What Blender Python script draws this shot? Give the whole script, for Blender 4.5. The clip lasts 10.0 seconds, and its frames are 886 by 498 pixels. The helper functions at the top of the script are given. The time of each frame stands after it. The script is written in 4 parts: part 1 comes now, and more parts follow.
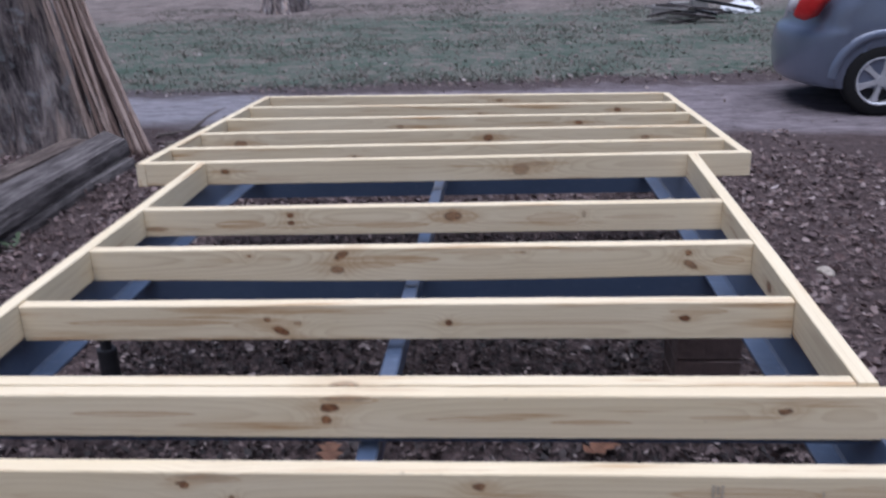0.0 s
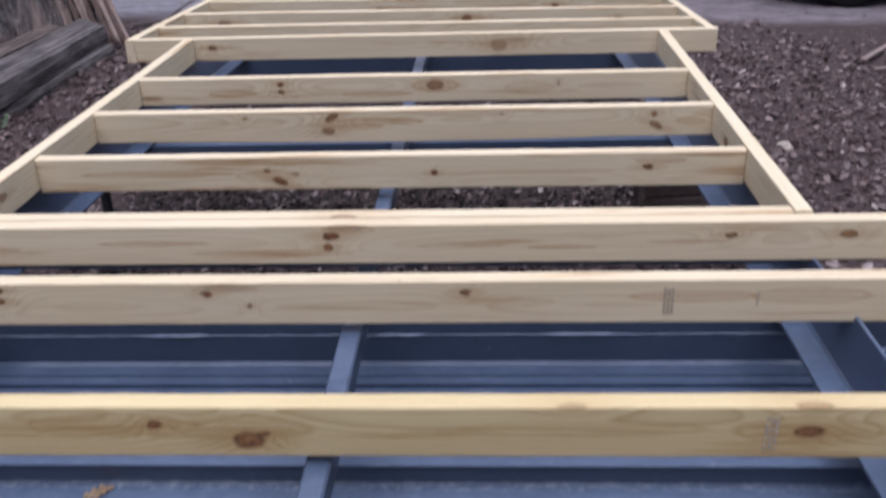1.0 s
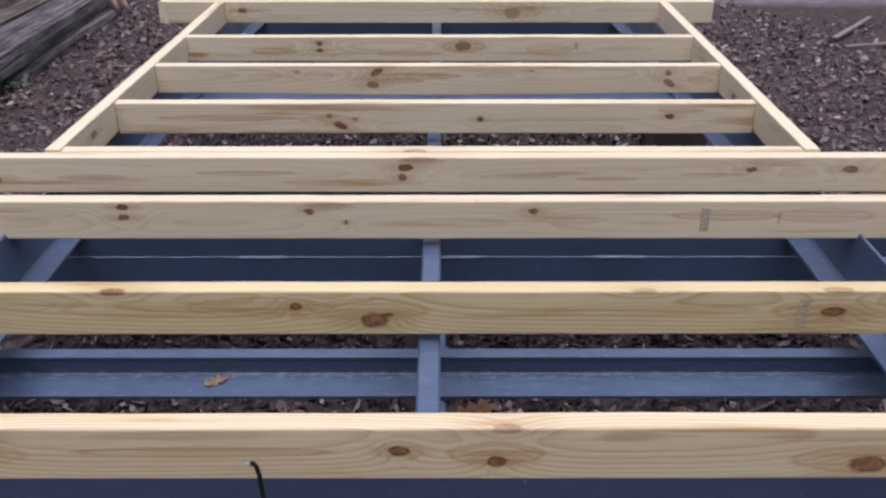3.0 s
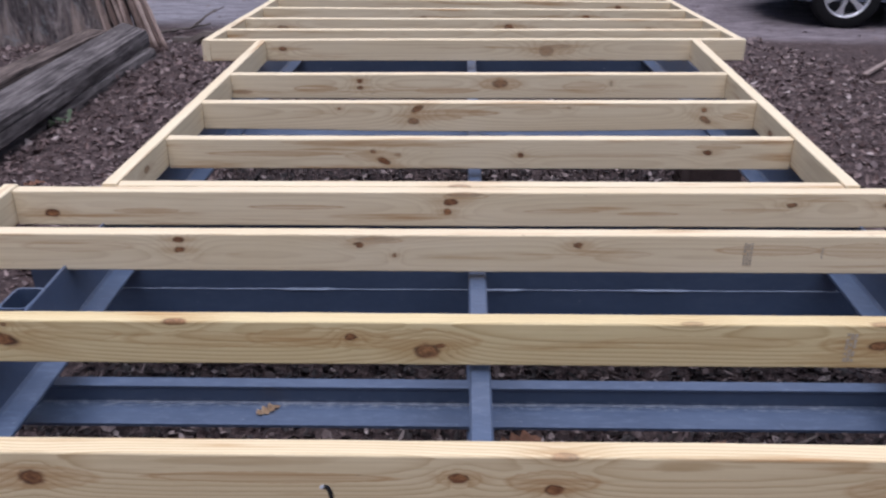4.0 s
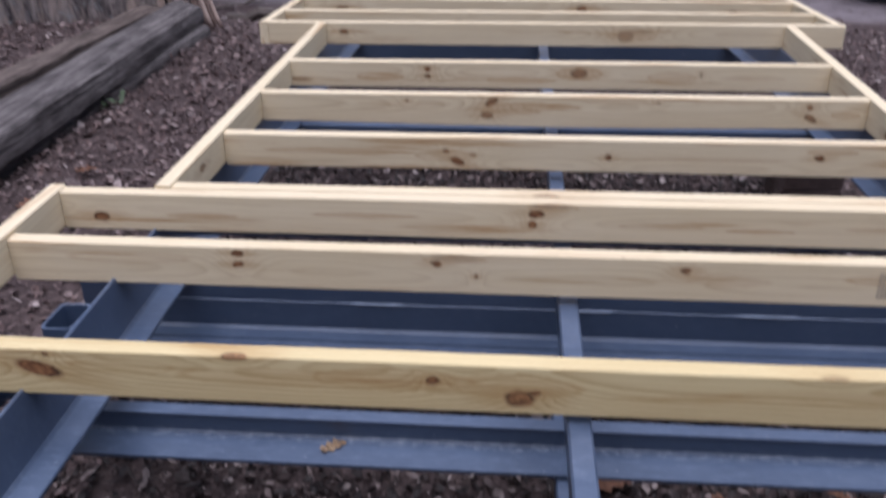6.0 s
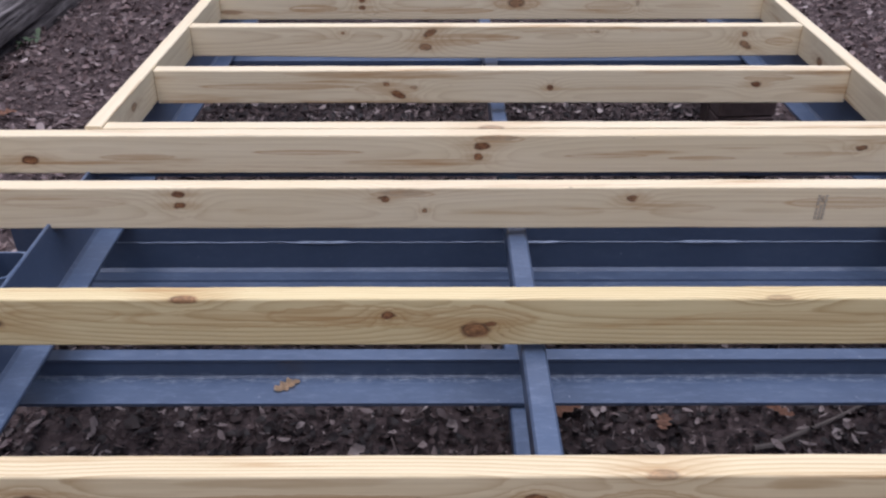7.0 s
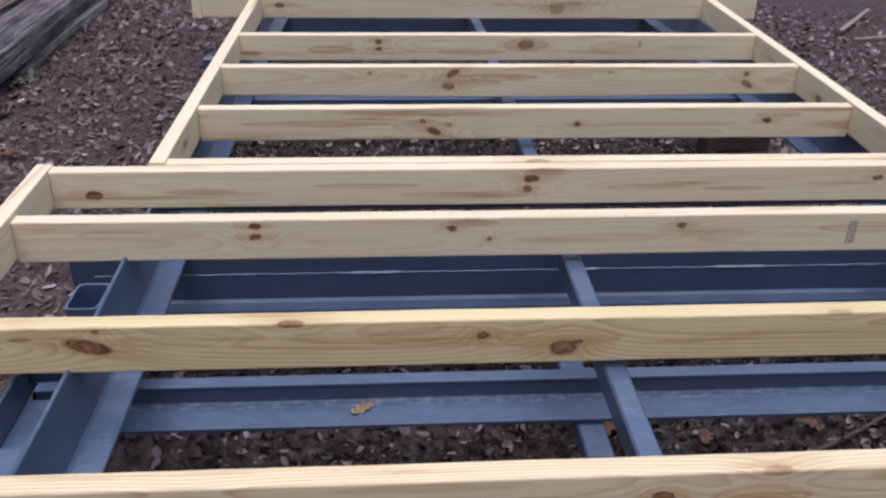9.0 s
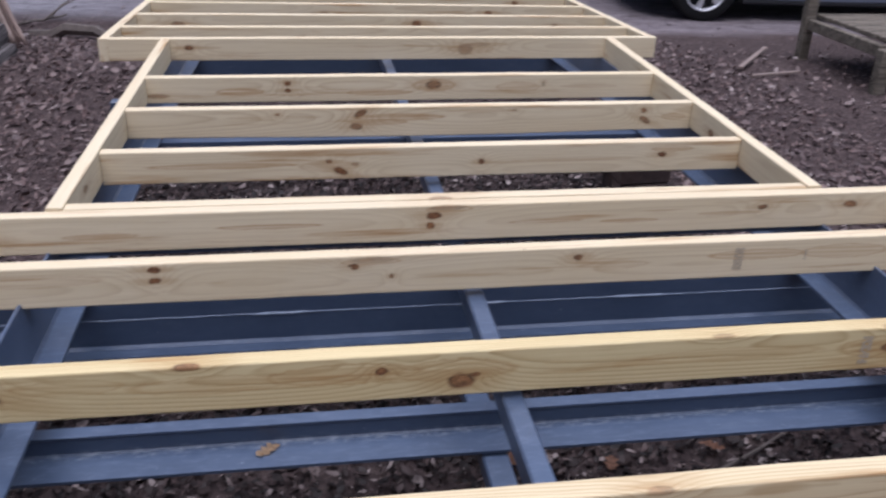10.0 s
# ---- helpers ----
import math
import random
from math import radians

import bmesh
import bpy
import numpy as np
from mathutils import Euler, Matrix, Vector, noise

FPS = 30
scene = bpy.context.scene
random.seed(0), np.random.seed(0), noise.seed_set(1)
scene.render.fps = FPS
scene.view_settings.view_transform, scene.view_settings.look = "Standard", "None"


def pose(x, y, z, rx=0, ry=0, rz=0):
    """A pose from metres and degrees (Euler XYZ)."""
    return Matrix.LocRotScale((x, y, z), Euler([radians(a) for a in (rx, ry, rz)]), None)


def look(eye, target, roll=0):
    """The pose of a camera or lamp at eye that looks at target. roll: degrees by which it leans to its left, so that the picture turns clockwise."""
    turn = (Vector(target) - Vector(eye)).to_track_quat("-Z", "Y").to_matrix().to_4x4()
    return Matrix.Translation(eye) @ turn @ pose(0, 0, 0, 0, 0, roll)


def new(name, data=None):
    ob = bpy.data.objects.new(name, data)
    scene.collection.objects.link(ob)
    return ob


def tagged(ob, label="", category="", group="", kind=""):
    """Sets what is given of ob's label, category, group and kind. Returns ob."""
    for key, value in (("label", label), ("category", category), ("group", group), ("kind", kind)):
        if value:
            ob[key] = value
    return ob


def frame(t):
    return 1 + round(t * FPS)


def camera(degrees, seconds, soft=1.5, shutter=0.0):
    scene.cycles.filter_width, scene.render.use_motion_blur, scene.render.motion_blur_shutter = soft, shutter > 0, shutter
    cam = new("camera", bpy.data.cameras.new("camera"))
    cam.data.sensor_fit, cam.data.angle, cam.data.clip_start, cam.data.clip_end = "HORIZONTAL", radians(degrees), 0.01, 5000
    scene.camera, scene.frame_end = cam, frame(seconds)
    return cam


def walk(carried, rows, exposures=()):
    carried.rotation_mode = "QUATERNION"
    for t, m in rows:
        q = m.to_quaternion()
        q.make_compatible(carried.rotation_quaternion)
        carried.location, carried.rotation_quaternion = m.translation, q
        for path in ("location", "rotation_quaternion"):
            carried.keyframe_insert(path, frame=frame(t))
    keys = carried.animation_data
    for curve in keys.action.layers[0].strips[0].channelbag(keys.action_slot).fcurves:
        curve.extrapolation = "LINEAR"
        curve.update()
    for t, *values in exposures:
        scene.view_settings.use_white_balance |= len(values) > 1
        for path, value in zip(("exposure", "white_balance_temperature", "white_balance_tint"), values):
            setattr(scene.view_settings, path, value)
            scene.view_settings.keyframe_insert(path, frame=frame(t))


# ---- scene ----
cam = camera(54.5, 10.0, soft=2.3, shutter=0.5)
PATH = [
    (0, (0.265, 0.063, 1.423), (0.115, 1.941, 0.749), -2.2),
    (0.5, (0.248, -0.033, 1.39), (0.169, 1.818, 0.636), -0.8),
    (0.8, (0.246, -0.122, 1.384), (0.166, 1.701, 0.564), -1.3),
    (1, (0.248, -0.177, 1.371), (0.155, 1.618, 0.493), -1.8),
    (1.2, (0.243, -0.222, 1.366), (0.147, 1.544, 0.433), -1.9),
    (1.5, (0.23, -0.272, 1.363), (0.135, 1.473, 0.392), -1.6),
    (2, (0.165, -0.34, 1.359), (0.077, 1.414, 0.403), -0.8),
    (2.2, (0.12, -0.379, 1.359), (0.082, 1.373, 0.395), -0.4),
    (3.3, (-0.009, -0.503, 1.388), (-0.006, 1.288, 0.5), -0.0),
    (3.5, (-0.016, -0.51, 1.393), (-0.023, 1.289, 0.52), -0.2),
    (4, (-0.049, -0.526, 1.396), (-0.098, 1.287, 0.551), -0.4),
    (4.2, (-0.063, -0.525, 1.397), (-0.137, 1.289, 0.558), -0.4),
    (4.5, (-0.09, -0.515, 1.4), (-0.173, 1.304, 0.572), 0.3),
    (4.8, (-0.111, -0.457, 1.382), (-0.251, 1.362, 0.562), 0.4),
    (5, (-0.113, -0.413, 1.401), (-0.251, 1.409, 0.588), -0.0),
    (5.2, (-0.133, -0.385, 1.409), (-0.272, 1.446, 0.618), -0.7),
    (5.5, (-0.15, -0.337, 1.402), (-0.334, 1.484, 0.598), 0.5),
    (5.8, (-0.145, -0.299, 1.392), (-0.324, 1.509, 0.556), -0.1),
    (6, (-0.144, -0.291, 1.388), (-0.297, 1.491, 0.493), -0.6),
    (6.2, (-0.14, -0.292, 1.369), (-0.272, 1.452, 0.398), -1.3),
    (7.3, (-0.229, -0.282, 1.39), (-0.181, 1.434, 0.365), 0.2),
    (7.5, (-0.287, -0.299, 1.401), (-0.219, 1.42, 0.382), -0.2),
    (7.8, (-0.339, -0.319, 1.404), (-0.258, 1.410, 0.402), -1.1),
    (8, (-0.371, -0.326, 1.4), (-0.269, 1.404, 0.402), -1.0),
    (8.2, (-0.396, -0.336, 1.389), (-0.291, 1.407, 0.416), -0.8),
    (8.5, (-0.425, -0.36, 1.396), (-0.305, 1.374, 0.406), -0.4),
    (9, (-0.429, -0.373, 1.403), (-0.303, 1.384, 0.458), 1.1),
    (9.5, (-0.418, -0.389, 1.402), (-0.234, 1.387, 0.501), 1.6),
    (10, (-0.37, -0.404, 1.417), (-0.081, 1.376, 0.552), 1.8),
]
walk(cam, [(t, look(eye, target, roll)) for t, eye, target, roll in PATH],
     [(0.0, 0.18, 5720, 17), (1.0, 0.20, 6000, 20), (3.5, 0.20, 6060, 20), (10.0, 0.20, 6010, 19)])

# ---- world and light: a grey, overcast winter afternoon ----
world = bpy.data.worlds.new("sky")
scene.world = world
world.use_nodes = True
wn = world.node_tree
sky = wn.nodes.new("ShaderNodeTexSky")
sky.sky_type, sky.sun_disc = "NISHITA", False
sky.sun_elevation, sky.sun_rotation = radians(60), radians(200)
sky.air_density, sky.dust_density, sky.ozone_density = 1.0, 3.0, 1.0
wn.links.new(sky.outputs[0], wn.nodes["Background"].inputs[0])
wn.nodes["Background"].inputs[1].default_value = 0.055

sun_data = bpy.data.lights.new("sun", "SUN")
sun_data.energy, sun_data.angle, sun_data.color = 3.5, radians(75), (0.95, 0.97, 1.0)
sun_ob = new("sun", sun_data)
sun_ob.matrix_world = look((0, 0, 20), (-1.0, 1.5, 0))


# ---- material helpers ----
class Nodes:
    """A small wrapper that makes node trees short to write."""

    def __init__(self, name, rough=0.6, metal=0.0, spec=0.5):
        self.mat = bpy.data.materials.new(name)
        self.mat.use_nodes = True
        self.tree = self.mat.node_tree
        self.bsdf = self.tree.nodes["Principled BSDF"]
        self.bsdf.inputs["Roughness"].default_value = rough
        self.bsdf.inputs["Metallic"].default_value = metal
        self.bsdf.inputs["Specular IOR Level"].default_value = spec

    def node(self, kind, **settings):
        n = self.tree.nodes.new(kind)
        for key, value in settings.items():
            setattr(n, key, value)
        return n

    def feed(self, socket, value):
        if hasattr(value, "is_linked"):
            self.tree.links.new(value, socket)
        elif value is not None:
            socket.default_value = value

    def math(self, op, a, b=None, c=None, clamp=False):
        n = self.node("ShaderNodeMath", operation=op, use_clamp=clamp)
        for i, v in enumerate((a, b, c)):
            self.feed(n.inputs[i], v)
        return n.outputs[0]

    def coords(self, kind="Object"):
        return self.node("ShaderNodeTexCoord").outputs[kind]

    def scaled(self, vec, scale, offset=(0, 0, 0)):
        n = self.node("ShaderNodeMapping")
        self.feed(n.inputs["Vector"], vec)
        n.inputs["Scale"].default_value = scale
        self.feed(n.inputs["Location"], offset)
        return n.outputs[0]

    def noise(self, vec, scale, detail=4.0, rough=0.55, distort=0.0):
        n = self.node("ShaderNodeTexNoise")
        self.feed(n.inputs["Vector"], vec)
        n.inputs["Scale"].default_value, n.inputs["Detail"].default_value = scale, detail
        n.inputs["Roughness"].default_value, n.inputs["Distortion"].default_value = rough, distort
        return n.outputs["Fac"]

    def ramp(self, fac, stops):
        n = self.node("ShaderNodeValToRGB")
        self.feed(n.inputs[0], fac)
        els = n.color_ramp.elements
        while len(els) < len(stops):
            els.new(0.5)
        for e, (p, c) in zip(els, stops):
            e.position, e.color = p, (*c, 1) if len(c) == 3 else c
        return n.outputs["Color"]

    def mix(self, fac, a, b, blend="MIX"):
        n = self.node("ShaderNodeMix", data_type="RGBA", blend_type=blend)
        self.feed(n.inputs[0], fac)
        for i, v in ((6, a), (7, b)):
            self.feed(n.inputs[i], (*v, 1) if isinstance(v, tuple) and len(v) == 3 else v)
        return n.outputs[2]

    def bump(self, height, strength=0.3, distance=0.01):
        n = self.node("ShaderNodeBump")
        n.inputs["Strength"].default_value, n.inputs["Distance"].default_value = strength, distance
        self.feed(n.inputs["Height"], height)
        self.feed(self.bsdf.inputs["Normal"], n.outputs[0])

    def colour(self, c):
        self.feed(self.bsdf.inputs["Base Color"], (*c, 1) if isinstance(c, tuple) and len(c) == 3 else c)
        return self.mat

    def rough(self, v):
        self.feed(self.bsdf.inputs["Roughness"], v)


def plain(name, colour, rough=0.6, metal=0.0, vary=0.25, scale=14.0, bump=0.0, spec=0.5):
    n = Nodes(name, rough, metal, spec)
    c = n.coords()
    f = n.math("ADD", n.math("MULTIPLY", n.noise(c, scale), 0.6), n.math("MULTIPLY", n.noise(c, scale * 7), 0.4))
    low, high = (tuple(min(1, v * (1 + s * vary)) for v in colour) for s in (-1, 1))
    if bump:
        n.bump(f, bump, 0.01)
    return n.colour(n.ramp(f, [(0.3, low), (0.7, high)]))


def pine(name, knots=(), tone=(1.0, 1.0, 1.0), figure=1.0, strong=0.5, flames=()):
    """Fresh framing lumber with growth rings along local x. knots: (x, z, length, height, darkness[, slant]) and
    flames, the pointed figures of flat-sawn grain: (x, z, half length, half height, strength), both on the board's face."""
    n = Nodes(name, 0.62, 0.0, 0.35)
    c = n.coords()
    rnd = n.node("ShaderNodeObjectInfo").outputs["Random"]
    sep = n.node("ShaderNodeSeparateXYZ")
    n.feed(sep.inputs[0], c)
    x, y, z = sep.outputs
    shift = n.node("ShaderNodeCombineXYZ")
    n.feed(shift.inputs[0], n.math("MULTIPLY", rnd, 37.0))
    n.feed(shift.inputs[1], n.math("MULTIPLY", rnd, 11.0))
    slow = n.noise(n.scaled(c, (0.42, 1.6, 1.6), shift.outputs[0]), 1.0, 2.0)
    wob = n.noise(n.scaled(c, (1.4, 15.0, 15.0), shift.outputs[0]), 1.0, 4.0)
    pith_z = n.math("MULTIPLY_ADD", rnd, 0.07, -0.035)
    dz = n.math("SUBTRACT", z, pith_z)
    dy = n.math("ADD", y, n.math("MULTIPLY_ADD", rnd, 0.03, 0.045))
    r = n.math("SQRT", n.math("ADD", n.math("MULTIPLY", dz, dz), n.math("MULTIPLY", dy, dy)))
    r = n.math("ADD", r, n.math("MULTIPLY", slow, 0.09 * figure))
    r = n.math("ADD", r, n.math("MULTIPLY", wob, 0.008))
    jag = n.node("ShaderNodeTexNoise")
    n.feed(jag.inputs["Vector"], n.scaled(c, (62.0, 62.0, 85.0), shift.outputs[0]))
    jag.inputs["Scale"].default_value, jag.inputs["Detail"].default_value = 1.0, 3.0
    split = n.node("ShaderNodeSeparateColor")
    n.feed(split.inputs[0], jag.outputs["Color"])
    jag_x, jag_z = (n.math("MULTIPLY_ADD", split.outputs[q], 1.3, -0.65) for q in (0, 1))
    dark = rim_dark = ring_dark = warm_up = None

    def most(a, b):
        return b if a is None else n.math("MAXIMUM", a, b)

    for kx, kz, kl, kh, depth, *slant in knots:
        dx = n.math("SUBTRACT", x, kx)
        ragged = min(1.0, 0.012 / kl)
        ex = n.math("MULTIPLY_ADD", jag_x, ragged, n.math("DIVIDE", dx, kl))
        tilted = n.math("ADD", n.math("SUBTRACT", z, kz), n.math("MULTIPLY", dx, slant[0])) if slant else n.math("SUBTRACT", z, kz)
        ez = n.math("MULTIPLY_ADD", jag_z, ragged, n.math("DIVIDE", tilted, kh))
        ey = n.math("DIVIDE", n.math("SUBTRACT", n.math("ABSOLUTE", y), THICK / 2) if "rail" in name else n.math("ADD", y, THICK / 2), kl * 0.5)
        xx, zz = n.math("MULTIPLY", ex, ex), n.math("MULTIPLY", ez, ez)
        d2 = n.math("ADD", n.math("ADD", xx, zz), n.math("MULTIPLY", ey, ey))
        d = n.math("SQRT", d2)
        r = n.math("ADD", r, n.math("DIVIDE", 0.024, n.math("MULTIPLY_ADD", d2, 0.16, 1.0)))
        dark = most(dark, n.math("MULTIPLY", n.math("MULTIPLY_ADD", d, -2.6, 3.1, clamp=True), min(1.0, depth * 1.05)))
        rim_dark = most(rim_dark, n.math("MULTIPLY_ADD", n.math("ABSOLUTE", n.math("SUBTRACT", d, 0.86)), -5.5, 1.15, clamp=True))
        rings = n.math("MULTIPLY", n.math("MULTIPLY_ADD", n.math("SINE", n.math("MULTIPLY", d, 19.0)), 0.5, 0.5), n.math("MULTIPLY_ADD", d, -5.0, 5.4, clamp=True))
        ring_dark = most(ring_dark, rings)
        tail = n.math("MULTIPLY", n.math("SUBTRACT", 1.0, n.math("MULTIPLY_ADD", xx, 0.055, n.math("MULTIPLY", zz, 0.30)), clamp=True), 0.55 * depth)
        warm_up = most(warm_up, tail)
    streak = n.noise(n.scaled(c, (3.0, 160.0, 160.0), shift.outputs[0]), 1.0, 4.0)
    fine = n.noise(n.scaled(c, (9.0, 420.0, 420.0), shift.outputs[0]), 1.0, 3.0)
    figured = None
    for fx, fz, fl, fh, power in flames:
        ex = n.math("ABSOLUTE", n.math("DIVIDE", n.math("SUBTRACT", x, fx), fl))
        ez = n.math("MULTIPLY_ADD", jag_z, 0.4, n.math("DIVIDE", n.math("SUBTRACT", z, fz), fh))
        lens = n.math("SUBTRACT", 1.0, n.math("MULTIPLY_ADD", ez, ez, n.math("POWER", ex, 1.5)))
        edge = n.math("MULTIPLY_ADD", n.math("ABSOLUTE", n.math("SUBTRACT", lens, 0.16)), -5.0, 1.0, clamp=True)
        fill = n.math("MULTIPLY", n.math("MULTIPLY", lens, 2.5, clamp=True), n.math("MULTIPLY_ADD", streak, 2.4, -0.75, clamp=True))
        figured = most(figured, n.math("MULTIPLY", n.math("MAXIMUM", n.math("MULTIPLY", edge, 0.8), fill), power))
    ring = n.math("FRACT", n.math("MULTIPLY", r, 150.0))
    late = n.math("MULTIPLY", n.math("POWER", ring, 3.0), n.math("MULTIPLY_ADD", ring, -8.0, 8.0, clamp=True))
    patch = n.noise(n.scaled(c, (1.3, 16.0, 16.0), shift.outputs[0]), 1.0, 4.0, 0.6)
    late = n.math("MULTIPLY", late, n.math("MULTIPLY_ADD", patch, 2.8 * strong, -0.75 * strong, clamp=True))

    def tint(*rgb):
        return tuple(v * t for v, t in zip(rgb, tone))

    col = n.mix(late, tint(0.765, 0.675, 0.525), tint(0.37, 0.225, 0.105))
    col = n.mix(n.math("MULTIPLY_ADD", patch, 0.9, -0.38, clamp=True), col, tint(0.66, 0.555, 0.38))
    col = n.mix(n.math("MULTIPLY_ADD", streak, 1.5, -0.66, clamp=True), col, tint(0.60, 0.505, 0.35))
    col = n.mix(n.math("MULTIPLY_ADD", fine, 1.6, -0.75, clamp=True), col, tint(0.62, 0.52, 0.36))
    blush = n.noise(n.scaled(c, (1.8, 5.0, 5.0), shift.outputs[0]), 1.0, 3.0)
    col = n.mix(n.math("MULTIPLY_ADD", blush, 1.6, -0.75, clamp=True), col, tint(0.69, 0.585, 0.41))
    flame = n.noise(n.scaled(c, (1.5, 30.0, 30.0), shift.outputs[0]), 1.0, 5.0, 0.62)
    col = n.mix(n.math("MULTIPLY_ADD", flame, 7.0, -4.0, clamp=True), col, tint(0.45, 0.28, 0.145))
    if figured is not None:
        col = n.mix(n.math("MULTIPLY", figured, 0.9), col, tint(0.42, 0.235, 0.105))
    grime = n.noise(n.scaled(c, (4.0, 6.0, 6.0), shift.outputs[0]), 1.0, 5.0, 0.7)
    col = n.mix(n.math("MULTIPLY_ADD", grime, 1.4, -0.92, clamp=True), col, (0.38, 0.30, 0.19))
    nicks = n.noise(n.scaled(c, (16.0, 60.0, 60.0), shift.outputs[0]), 1.0, 3.0, 0.6)
    col = n.mix(n.math("MULTIPLY_ADD", nicks, 14.0, -10.2, clamp=True), col, (0.20, 0.13, 0.08))
    if dark is not None:
        col = n.mix(n.math("MULTIPLY", warm_up, n.math("MULTIPLY_ADD", streak, 1.6, 0.1, clamp=True)), col, tint(0.42, 0.25, 0.115))
        murk = n.noise(n.scaled(c, (1.0, 1.0, 1.6), shift.outputs[0]), 62.0, 4.0, 0.65)
        heart = n.mix(n.math("MULTIPLY_ADD", murk, 3.4, -1.2, clamp=True), (0.42, 0.20, 0.085), (0.13, 0.052, 0.024))
        heart = n.mix(n.math("MULTIPLY", ring_dark, 0.45), heart, (0.085, 0.036, 0.019))
        part_rim = n.math("MULTIPLY", rim_dark, n.math("MULTIPLY_ADD", n.noise(n.scaled(c, (1.0, 1.0, 1.0), shift.outputs[0]), 38.0, 2.0), 4.5, -1.7, clamp=True))
        col = n.mix(dark, col, n.mix(n.math("MULTIPLY", part_rim, 0.9), heart, (0.045, 0.02, 0.014)))
    n.bump(n.math("ADD", n.math("MULTIPLY", streak, 0.6), n.math("MULTIPLY", late, 0.4)), 0.3, 0.002)
    n.rough(n.math("MULTIPLY_ADD", streak, 0.25, 0.5))
    return n.colour(col)


def painted_steel():
    n = Nodes("grey_blue_paint_on_steel", 0.42, 0.0, 0.5)
    c = n.coords("Object")
    g = n.node("ShaderNodeNewGeometry").outputs["Position"]
    big, fine = n.noise(g, 2.3, 4.0), n.noise(g, 40.0, 5.0, 0.7)
    col = n.ramp(n.math("ADD", n.math("MULTIPLY", big, 0.65), n.math("MULTIPLY", fine, 0.35)),
                 [(0.25, (0.030, 0.049, 0.092)), (0.55, (0.044, 0.068, 0.122)), (0.8, (0.064, 0.092, 0.152))])
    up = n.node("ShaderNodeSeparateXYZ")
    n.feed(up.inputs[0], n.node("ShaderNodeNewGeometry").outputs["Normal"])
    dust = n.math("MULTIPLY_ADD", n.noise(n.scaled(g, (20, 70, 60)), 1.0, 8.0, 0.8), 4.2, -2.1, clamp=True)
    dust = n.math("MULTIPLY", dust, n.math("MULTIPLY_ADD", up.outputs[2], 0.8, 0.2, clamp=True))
    # paler blue on upward faces: skylight painted into the steel's colour
    skylit = n.math("MULTIPLY", n.math("MULTIPLY_ADD", n.noise(g, 5.0, 5.0, 0.6), 0.40, -0.03), n.math("MULTIPLY_ADD", up.outputs[2], 1.6, -0.6, clamp=True))
    col = n.mix(skylit, col, (0.185, 0.255, 0.385))
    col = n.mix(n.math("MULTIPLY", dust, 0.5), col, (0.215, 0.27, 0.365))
    at = n.node("ShaderNodeSeparateXYZ")
    n.feed(at.inputs[0], g)
    seam = n.math("MULTIPLY_ADD", n.math("ABSOLUTE", n.math("SUBTRACT", at.outputs[1], 1.086)), -95.0, 1.25, clamp=True)
    seam = n.math("MULTIPLY", seam, n.math("MULTIPLY_ADD", at.outputs[2], -200.0, 52.6, clamp=True))
    specks = n.math("MULTIPLY_ADD", n.noise(n.scaled(g, (38, 70, 40)), 1.0, 5.0, 0.7), 6.0, -2.9, clamp=True)
    col = n.mix(n.math("MULTIPLY", n.math("MULTIPLY", seam, specks), 0.7), col, (0.33, 0.375, 0.44))
    chips = n.math("MULTIPLY_ADD", n.noise(g, 75.0, 2.0), 9.0, -6.4, clamp=True)
    col = n.mix(n.math("MULTIPLY", chips, 0.6), col, (0.42, 0.45, 0.5))
    n.bsdf.inputs["Coat Weight"].default_value, n.bsdf.inputs["Coat Roughness"].default_value = 0.6, 0.32
    n.rough(n.math("MULTIPLY_ADD", fine, 0.3, 0.3))
    n.bump(fine, 0.15, 0.003)
    return n.colour(col)


